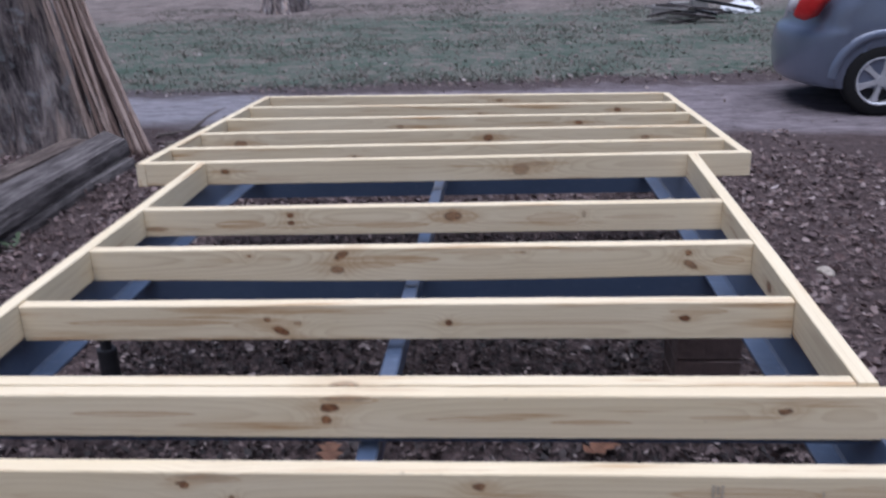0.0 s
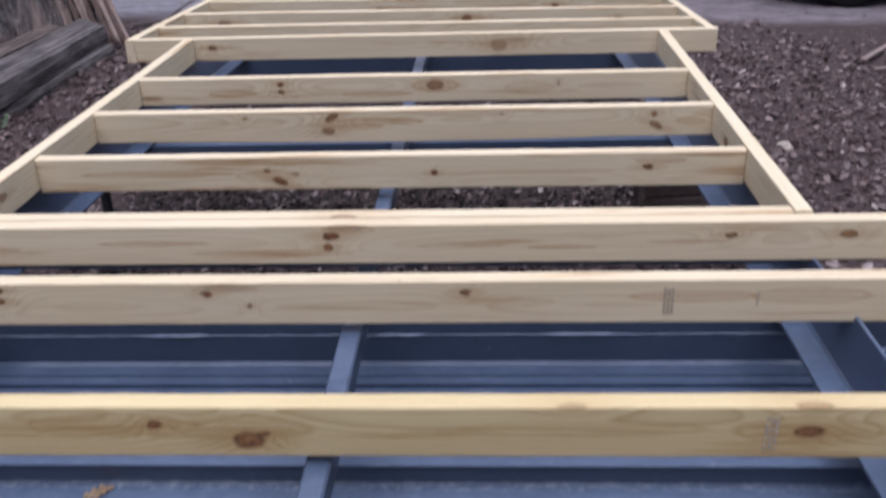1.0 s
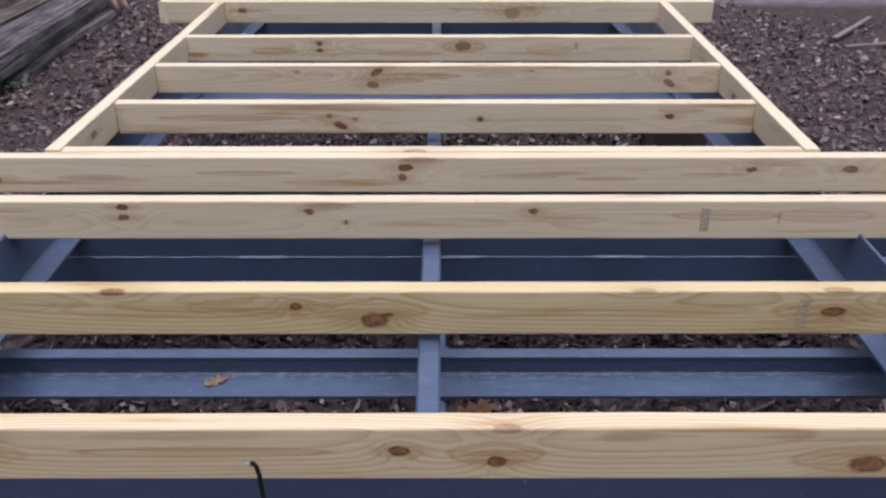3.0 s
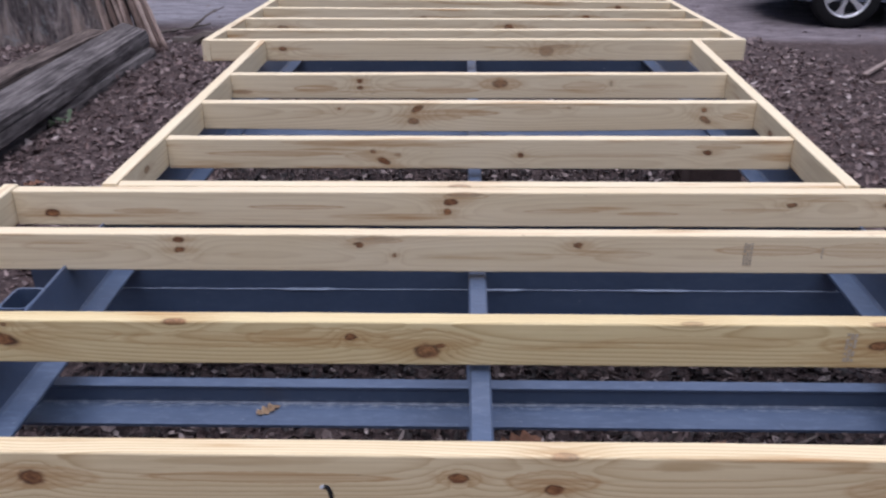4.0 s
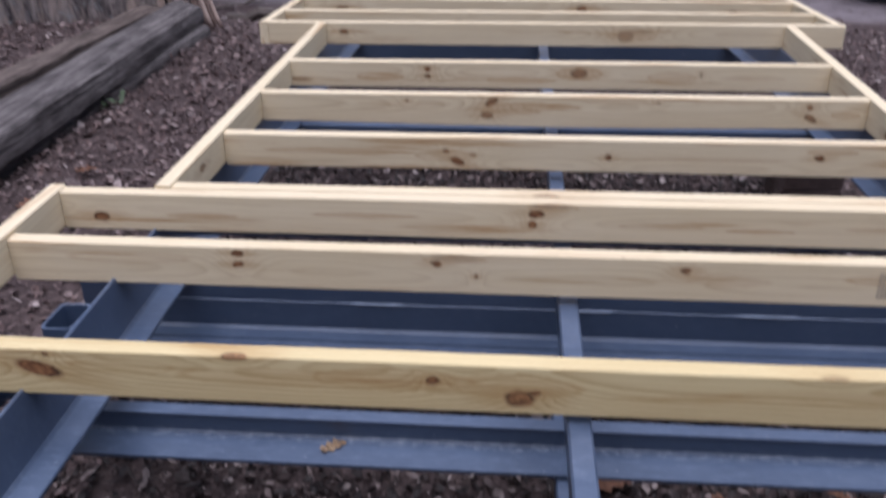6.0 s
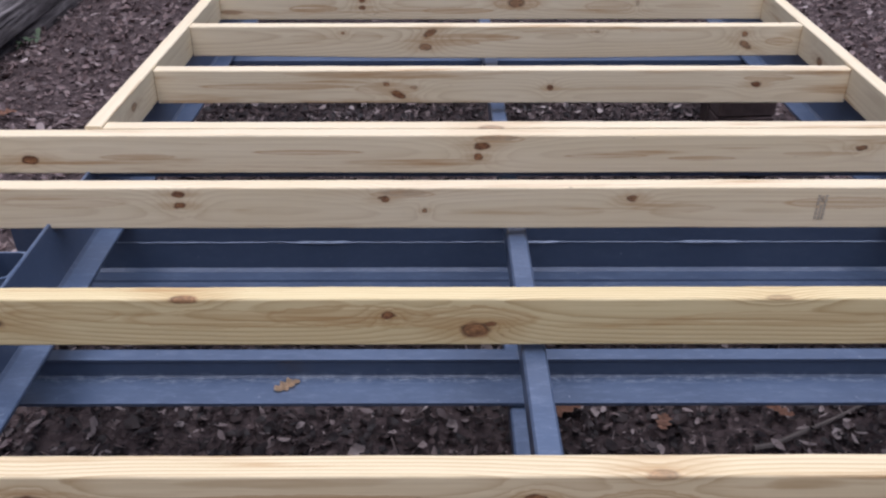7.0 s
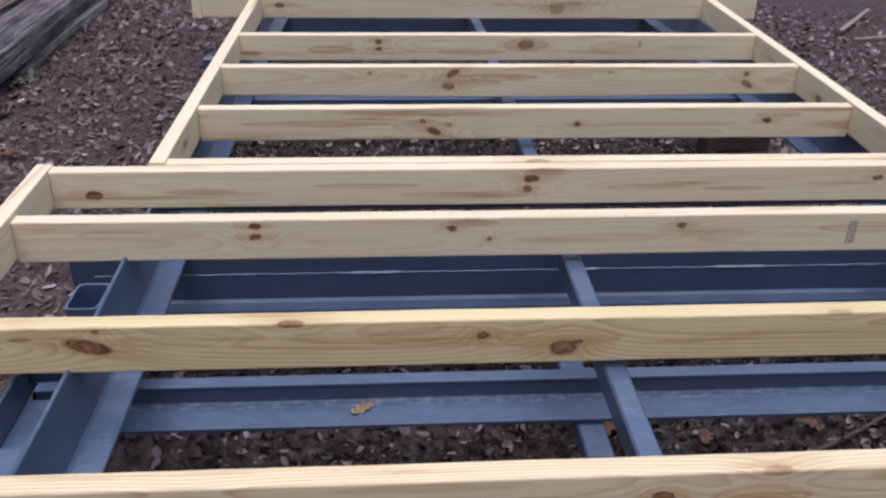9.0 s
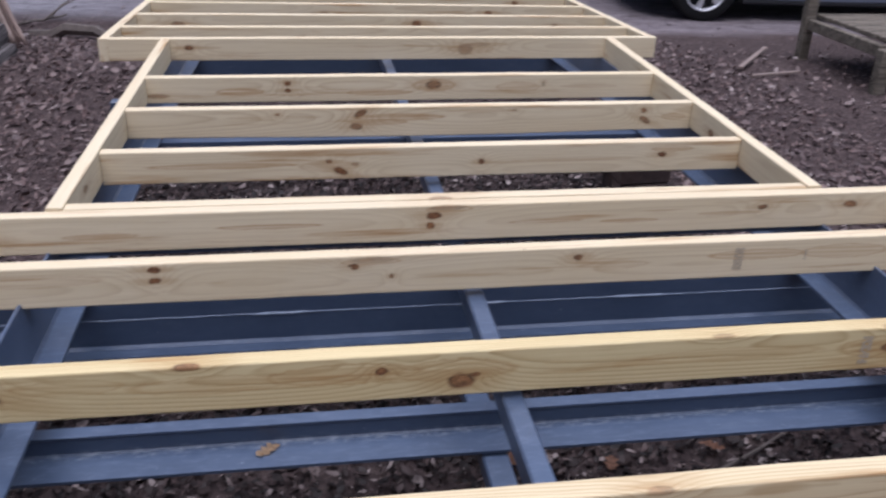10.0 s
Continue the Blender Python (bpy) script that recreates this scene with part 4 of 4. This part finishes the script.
for k in range(14):
    a, ln = rw.uniform(0, 6.3), rw.uniform(0.025, 0.07)
    dx, dy = math.cos(a), math.sin(a)
    p = Vector((rw.gauss(0, 0.03), rw.gauss(0, 0.05), 0))
    q = [weed.verts.new(p + Vector(c)) for c in ((0, 0, 0), (dx * ln * 0.4 - dy * 0.014, dy * ln * 0.4 + dx * 0.014, ln * 0.7), (dx * ln, dy * ln, ln * 0.75), (dx * ln * 0.4 + dy * 0.014, dy * ln * 0.4 - dx * 0.014, ln * 0.7))]
    weed.faces.new(q)
solo("weed", weed, WEED, "small fresh green weed growing beside the old timber", "weed", pose(-2.29, 4.02, ground_z(-2.29, 4.02) + 0.02), kind="stuff")
tie = thing("cable", "thin black cable standing upright, its bare end bent over", "cable", pose(-0.212, 0.30, 0.0))
part("sheath", tube([(0.015, -0.01, ground_z(-0.2, 0.29) - 0.01), (0.018, 0.0, 0.2), (0.010, 0.004, 0.45), (0.004, 0.0, 0.62), (0.002, 0.0, 0.670), (0.0, 0.0, 0.684), (-0.003, 0.0, 0.689), (-0.007, 0.0, 0.690)], [0.003] * 8, 8), BLACK, tie)
part("bare_end", tube([(-0.007, 0.0, 0.690), (-0.011, 0.0, 0.688)], [0.0028, 0.0024], 8), ALLOY, tie, "bright metal tip")


# ---- old timbers on the ground ----
def old_beam(x0, y0, x1, y1, z_top, w, h, mat, label, seed, skew=0.0):
    ln = math.hypot(x1 - x0, y1 - y0)
    bm = bmesh.new()
    seg, rng = 40, random.Random(seed)
    rings = []
    for k in range(seg + 1):
        u = (k / seg - 0.5) * ln
        if k in (0, seg):
            u += rng.uniform(-0.02, 0.02)
        ring = []
        for y, z in ((-w / 2, -h / 2), (-w / 2, -h * 0.1), (-w / 2 + 0.008, h / 2 - 0.01), (-w / 4, h / 2), (w / 4, h / 2 - 0.004), (w / 2 - 0.01, h / 2 - 0.012), (w / 2, 0), (w / 2, -h / 2)):
            wob = 0.012 * noise.noise(Vector((u * 1.5, y * 9 + seed, z * 9))) + 0.006 * noise.noise(Vector((u * 7, y * 20, z * 20 + seed)))
            ring.append(bm.verts.new((u + (skew * y / w if k == 0 else 0.0), y + wob, z + wob * 0.8)))
        rings.append(ring)
    for a, b in zip(rings, rings[1:]):
        for k in range(8):
            bm.faces.new((a[k], a[(k + 1) % 8], b[(k + 1) % 8], b[k]))
    bm.faces.new(rings[0])
    bm.faces.new(rings[-1])
    return solo("old_timber", bm, mat, label, "timber", pose((x0 + x1) / 2, (y0 + y1) / 2, z_top - h / 2, 0, 0, math.degrees(math.atan2(y1 - y0, x1 - x0))), "old timbers")


old_beam(-2.536, 5.95, -2.385, 1.2, 0.21, 0.29, 0.13, TIMBER, "thick weathered grey timber lying on a lower plank", 1, 0.30)
old_beam(-2.43, 5.80, -2.47, 1.0, 0.08, 0.20, 0.10, TIMBER, "weathered grey plank on the ground under a timber", 2)
old_beam(-2.86, 6.02, -2.93, 2.0, 0.17, 0.20, 0.17, TIMBER_BROWN, "narrow weathered brown timber lying on the leaves", 3)


# ---- tree with poles leaning on it ----
def big_tree(x, y, r0, height, label, seed, limbs=True):
    ob = thing("tree", label, "tree", pose(x, y, ground_z(x, y) - 0.08))
    bm = bmesh.new()
    around, up = 96, 70
    rings = []
    rng = random.Random(seed)
    ridges = [(rng.uniform(0, 6.28), rng.uniform(0.09, 0.16), rng.uniform(0.5, 1.0)) for _ in range(10)]
    for j in range(up + 1):
        z = height * (j / up) ** 1.9
        ring = []
        for k in range(around):
            a = 2 * math.pi * k / around
            flare = 0.0
            for ra, rw_, rh in ridges:
                d = (a - ra + math.pi) % (2 * math.pi) - math.pi
                flare += rh * math.exp(-(d / rw_) ** 2)
            r = r0 * (0.60 - 0.15 * z / height + 0.14 * math.exp(-z / 0.5) + 0.80 * min(flare, 1.15) * math.exp(-z / 0.85))
            n3 = Vector((math.cos(a) * 2.2, math.sin(a) * 2.2, z * 0.7 + seed))
            r += r0 * (0.06 * noise.noise(n3) + 0.045 * noise.noise(Vector((math.cos(a) * 9, math.sin(a) * 9, z * 1.4))) + 0.02 * noise.noise(Vector((math.cos(a) * 22, math.sin(a) * 22, z * 4))))
            ring.append(bm.verts.new((r * math.cos(a), r * math.sin(a), z)))
        rings.append(ring)
    for lo, hi in zip(rings, rings[1:]):
        for k in range(around):
            bm.faces.new((lo[k], lo[(k + 1) % around], hi[(k + 1) % around], hi[k]))
    bm.faces.new(rings[-1])
    part("trunk", bm, BARK, ob, "", smooth=True)
    if limbs:
        for k in range(6):
            a, ln = k * 1.05 + rng.uniform(-0.3, 0.3), rng.uniform(2.0, 3.5)
            z0 = height * (0.8 + 0.035 * k)
            pts = [(math.cos(a) * ln * t * 0.8, math.sin(a) * ln * t * 0.8, z0 + ln * (0.9 * t - 0.15 * t * t)) for t in (0, 0.25, 0.5, 0.75, 1)]
            part("limb", tube(pts, [r0 * 0.26, r0 * 0.19, r0 * 0.12, r0 * 0.07, r0 * 0.02], 10), BARK, ob, smooth=True)
    return ob


big_tree(-3.77, 6.65, 0.68, 6.0, "large bare tree with furrowed grey bark and flaring roots", 2)
big_tree(-5.7, 24.0, 0.62, 7.0, "bare tree trunk standing at the far side of the lawn", 6)


def pole(foot, head, r, label, mat=BAMBOO):
    rng = random.Random(int(foot[0] * 1000) + int(head[0] * 777))
    a, b = Vector(foot), Vector(head)
    pts, rad, side = [], [], rng.uniform(-0.8, 0.8)
    n = 30
    for k in range(n + 1):
        t = k / n
        p = a.lerp(b, t)
        bow = math.sin(math.pi * t) * 0.025
        pts.append(p + Vector((bow * side, 0, -bow)))
        rad.append(r * (1 - 0.35 * t) * (1.3 if k % 4 == 0 else 1.0))
    return solo("bamboo_pole", tube(pts, rad, 7), mat, label, "pole", group="poles leaning on the tree", smooth=True)


rp = random.Random(21)
for k in range(17):
    t = (k + rp.uniform(-0.3, 0.3)) / 16
    fx, fy = -2.90 + 0.46 * t, 6.42 - 0.10 * t + rp.gauss(0, 0.05)
    hx, hy = -3.245 + 0.10 * t + rp.gauss(0, 0.045), 6.46 + rp.gauss(0, 0.05)
    pole((fx, fy, ground_z(fx, fy)), (hx, hy, 2.0 + rp.uniform(-0.1, 0.5)), rp.uniform(0.011, 0.019), "dry tan bamboo pole leaning against the tree trunk")
# near-black poles added as the shade of the hollow beside the trunk
for k in range(6):
    fx, hx, fy = -2.98 + 0.055 * k + rp.gauss(0, 0.015), -3.20 + 0.012 * k, 6.58 + rp.gauss(0, 0.03)
    pole((fx, fy, ground_z(fx, fy)), (hx, 6.62, 2.2), rp.uniform(0.016, 0.024), "added dark bamboo pole behind the paler ones, standing in for the shaded hollow", BAMBOO_SHADE)


# ---- the parked car ----
def car_body():
    def arc(cu, cz, r, a0, a1, n=14):
        return [(cu + r * math.cos(radians(a0 + (a1 - a0) * k / n)), cz + r * math.sin(radians(a0 + (a1 - a0) * k / n))) for k in range(n + 1)]
    low = [(0.34, 0.25), (0.12, 0.26), (0.03, 0.33), (0.0, 0.50), (0.0, 0.64), (0.03, 0.75), (0.09, 0.81), (0.12, 0.92), (0.17, 1.06), (0.26, 1.22), (0.42, 1.48), (0.58, 1.62), (0.9, 1.69), (1.6, 1.72), (2.3, 1.70), (2.75, 1.58),
           (3.2, 1.25), (3.45, 1.10), (3.9, 1.02), (4.2, 0.90), (4.33, 0.72), (4.35, 0.50), (4.25, 0.32), (4.0, 0.26)]
    fine = []
    for k in range(len(low) - 1):
        a, b, c, d = (Vector(low[min(max(i, 0), len(low) - 1)]) for i in (k - 1, k, k + 1, k + 2))
        for q in range(4):
            t = q / 4
            p = 0.5 * ((2 * b) + (c - a) * t + (2 * a - 5 * b + 4 * c - d) * t * t + (3 * b - a - 3 * c + d) * t * t * t)
            fine.append((p.x, p.y))
    prof = fine + [low[-1]] + arc(3.46, 0.33, 0.40, -10, 190) + [(3.0, 0.24), (2.2, 0.23), (1.3, 0.24)] + arc(REAR_AXLE, 0.33, 0.40, -10, 190)
    bm = bmesh.new()
    levels = []
    half = ((0.0, 0.0, 0.0), (0.2, 0.015, 0.0), (0.4, 0.06, 0.0), (0.58, 0.125, 0.0), (0.72, 0.20, 0.0), (0.80, 0.265, 0.0), (0.85, 0.33, 0.0), (0.885, 0.41, 0.01), (0.90, 0.50, 0.03))
    for w, pull, drop in [(-a, b, c) for a, b, c in half[:0:-1]] + list(half):
        ring = []
        for u, z in prof:
            near = max(0.0, 1 - u / 0.7)
            far = max(0.0, (u - 3.8) / 0.7)
            uu = u + pull * near - pull * far
            tumble = 1 - 0.20 * smoothstep(0.95, 1.7, z) - 0.03 * smoothstep(0.5, 0.25, z)
            belly = 1 - 0.015 * abs(z - 0.75) / 0.5
            zz = z - drop if z > 1.5 else z
            ring.append(bm.verts.new((uu, w * tumble * belly, zz)))
        levels.append(ring)
    m = len(prof)
    for a, b in zip(levels, levels[1:]):
        for k in range(m):
            bm.faces.new((a[k], a[(k + 1) % m], b[(k + 1) % m], b[k]))
    for ring in (levels[0], levels[-1]):
        bmesh.ops.triangulate(bm, faces=[bm.faces.new(ring)])
    return bm


REAR_AXLE = 0.82
CAR = pose(2.98, 9.20, -0.255, 0, 0, -7)
car = thing("car", "slate grey hatchback parked on the earth drive", "car", CAR)
body = part("body", car_body(), CAR_PAINT, car, smooth=True)
body.data.set_sharp_from_angle(angle=radians(38))


def wheel(u, w, side):
    tyre = bmesh.new()
    rings = []
    prof = [(0.215, -0.10), (0.30, -0.105), (0.322, -0.085), (0.33, -0.04), (0.33, 0.04), (0.322, 0.085), (0.30, 0.105), (0.215, 0.10)]
    n = 48
    for k in range(n):
        a = 2 * math.pi * k / n
        rings.append([tyre.verts.new((r * math.cos(a), y, r * math.sin(a))) for r, y in prof])
    for k in range(n):
        a, b = rings[k], rings[(k + 1) % n]
        for j in range(len(prof) - 1):
            tyre.faces.new((a[j], a[j + 1], b[j + 1], b[j]))
    hub = new("wheel")
    hub.parent = car
    hub.matrix_basis = pose(u, w, 0.33)
    part("tyre", tyre, BLACK, hub, smooth=True)
    rim = bmesh.new()
    yo = side * 0.085
    ring = []
    for k in range(n):
        a = 2 * math.pi * k / n
        c, s = math.cos(a), math.sin(a)
        ring.append([rim.verts.new((r * c, y, r * s)) for r, y in ((0.222, side * 0.10), (0.212, side * 0.103), (0.198, side * 0.085), (0.195, -side * 0.05))])
    for k in range(n):
        a, b = ring[k], ring[(k + 1) % n]
        for j in range(3):
            rim.faces.new((a[j], a[j + 1], b[j + 1], b[j]))
    for k in range(6):
        a = 2 * math.pi * k / 6 + 0.3
        d = Matrix.Rotation(-a, 4, "Y")
        vs = []
        for rr, hw, yy in ((0.03, 0.030, yo), (0.12, 0.024, yo + side * 0.006), (0.205, 0.042, yo)):
            vs.append([rim.verts.new(d @ Vector((rr, yy + dy, z))) for dy, z in ((-side * 0.03, -hw), (0, -hw * 0.75), (0, hw * 0.75), (-side * 0.03, hw))])
        for p, r2 in zip(vs, vs[1:]):
            for j in range(3):
                rim.faces.new((p[j], p[j + 1], r2[j + 1], r2[j]))
    tube([(0, yo - side * 0.04, 0), (0, yo + side * 0.012, 0)], [0.052, 0.045], 18, rim)
    part("rim", rim, ALLOY, hub, "silver six-spoke alloy rim")
    back = tube([(0, -side * 0.06, 0), (0, -side * 0.02, 0)], [0.19, 0.19], 28)
    part("brake_drum", back, CAR_TRIM, hub)


for u in (REAR_AXLE, 3.46):
    wheel(u, -0.80, -1)
    wheel(u, 0.80, 1)


def arch_flare(u, side):
    bm = bmesh.new()
    prev = None
    for k in range(21):
        a = radians(6 + 170 * k / 20)
        row = [bm.verts.new((u + r * math.cos(a), side * y, 0.33 + r * math.sin(a))) for r, y in ((0.392, 0.80), (0.392, 0.905), (0.41, 0.918), (0.45, 0.912), (0.475, 0.890))]
        if prev:
            for j in range(4):
                bm.faces.new((prev[j], prev[j + 1], row[j + 1], row[j]))
        prev = row
    part("wheel_arch", bm, CAR_PAINT, car, "", smooth=True)


def arch_liner(u, side):
    bm = bmesh.new()
    prev = None
    for k in range(17):
        a = radians(-10 + 200 * k / 16)
        row = [bm.verts.new((u + 0.395 * math.cos(a), side * y, 0.33 + 0.395 * math.sin(a))) for y in (0.55, 0.86)]
        if prev:
            bm.faces.new((prev[0], prev[1], row[1], row[0]))
        prev = row
    part("arch_liner", bm, CAR_TRIM, car)


for u in (REAR_AXLE, 3.46):
    for side in (-1, 1):
        arch_flare(u, side)
        arch_liner(u, side)


def tail_light(side):
    bm = bmesh.new()
    bmesh.ops.create_uvsphere(bm, u_segments=24, v_segments=14, radius=1.0)
    for v in bm.verts:
        x, y, z = v.co
        reach = 1.0 if x < 0 else 0.62 + 0.38 * z
        v.co = (math.copysign(abs(x) ** 0.5, x) * 0.14 * reach + z * 0.05, math.copysign(abs(y) ** 0.6, y) * 0.07, math.copysign(abs(z) ** 0.55, z) * 0.135)
    lamp = part("tail_light", bm, RED_LENS, car, "red tail light", pose(0.195 if side < 0 else 0.42, side * 0.73, 0.985, 0, 14, side * 42), smooth=True)
    cl = bmesh.new()
    bmesh.ops.create_uvsphere(cl, u_segments=16, v_segments=10, radius=1.0)
    for v in cl.verts:
        v.co = (v.co.x * 0.05, v.co.y * 0.06, v.co.z * 0.09)
    part("reversing_lens", cl, CLEAR_LENS, lamp, "clear lens beside the red one", pose(-0.17, side * 0.02, -0.01, 0, 14, 0), smooth=True)


tail_light(-1)
tail_light(1)
part("sill", box(1.80, 1.70, 0.08, 0.02), CAR_TRIM, car, "dark plastic sill", pose(2.13, 0, 0.225))
for side in (-1, 1):
    win = bmesh.new()
    quad = [(0.62, 1.12), (2.95, 1.10), (2.35, 1.55), (0.90, 1.56)]
    vs = [win.verts.new((u, side * (0.885 * (1 - 0.20 * smoothstep(0.95, 1.7, z)) + 0.012), z)) for u, z in quad]
    win.faces.new(vs)
    bmesh.ops.solidify(win, geom=list(win.faces), thickness=0.006)
    part("side_window", win, GLASS, car)


# ---- low weathered deck seat beside the litter ----
seat = thing("bench", "weathered grey wooden bench standing on the leaves", "bench", pose(3.73, 5.04, 0))
for x, y, h in ((-0.50, 0.46, 1.05), (-0.50, -0.48, 0.275), (0.48, 0.46, 1.05), (0.48, -0.48, 0.275)):
    part("leg", box(0.075, 0.075, h + 0.05, 0.006), DECK, seat, "", pose(x, y, h / 2 - 0.02))
part("front_rail", box(0.05, 0.86, 0.075, 0.006), DECK, seat, "", pose(-0.498, -0.01, 0.262))
for k in range(5):
    part("seat_board", box(0.96, 0.178, 0.032, 0.005), DECK, seat, "", pose(0.03, -0.385 + k * 0.186, 0.3185))
part("back_panel", box(0.55, 0.03, 0.24, 0.004), CAR_TRIM, seat, "dark upright board", pose(0.36, 0.34, 0.429))
part("back_board", box(1.05, 0.035, 0.20, 0.005), DECK, seat, "", pose(0, 0.515, 0.62))


# ---- scrap heap across the lawn ----
heap = thing("scrap_heap", "heap of dark scrap boards and grey slabs on the lawn", "scrap heap", pose(3.8, 17.9, -0.25))
rh = random.Random(4)
for k in range(12):
    ln = rh.uniform(0.5, 1.3)
    part("scrap_board", box(ln, rh.uniform(0.07, 0.16), 0.05, 0.006), (TIMBER, BLOCK, TIMBER, DARK_IRON)[k % 4], heap, "", pose(rh.uniform(-0.5, 0.7), rh.uniform(-0.5, 0.5), 0.05 + 0.045 * k * 0.6, rh.uniform(-8, 8), rh.uniform(-12, 12), rh.uniform(-40, 40)))
for k in range(3):
    part("slab", box(0.34, 0.24, 0.24, 0.02), BLOCK, heap, "", pose(-0.25 + k * 0.40, 1.3, 0.12 + 0.05 * k, 0, 0, rh.uniform(-20, 20)))
sheet = bmesh.new()
bmesh.ops.create_icosphere(sheet, subdivisions=4, radius=1.0)
for v in sheet.verts:
    d = 1 + 0.25 * noise.noise(v.co * 2.2) + 0.10 * noise.noise(v.co * 6)
    v.co = Vector((v.co.x * 0.40, v.co.y * 0.26, max(v.co.z, -0.2) * 0.20)) * d
solo("plastic_sheet", sheet, PLASTIC, "crumpled white plastic sheet on the lawn", "plastic sheet", pose(5.25, 19.4, -0.20), smooth=False)
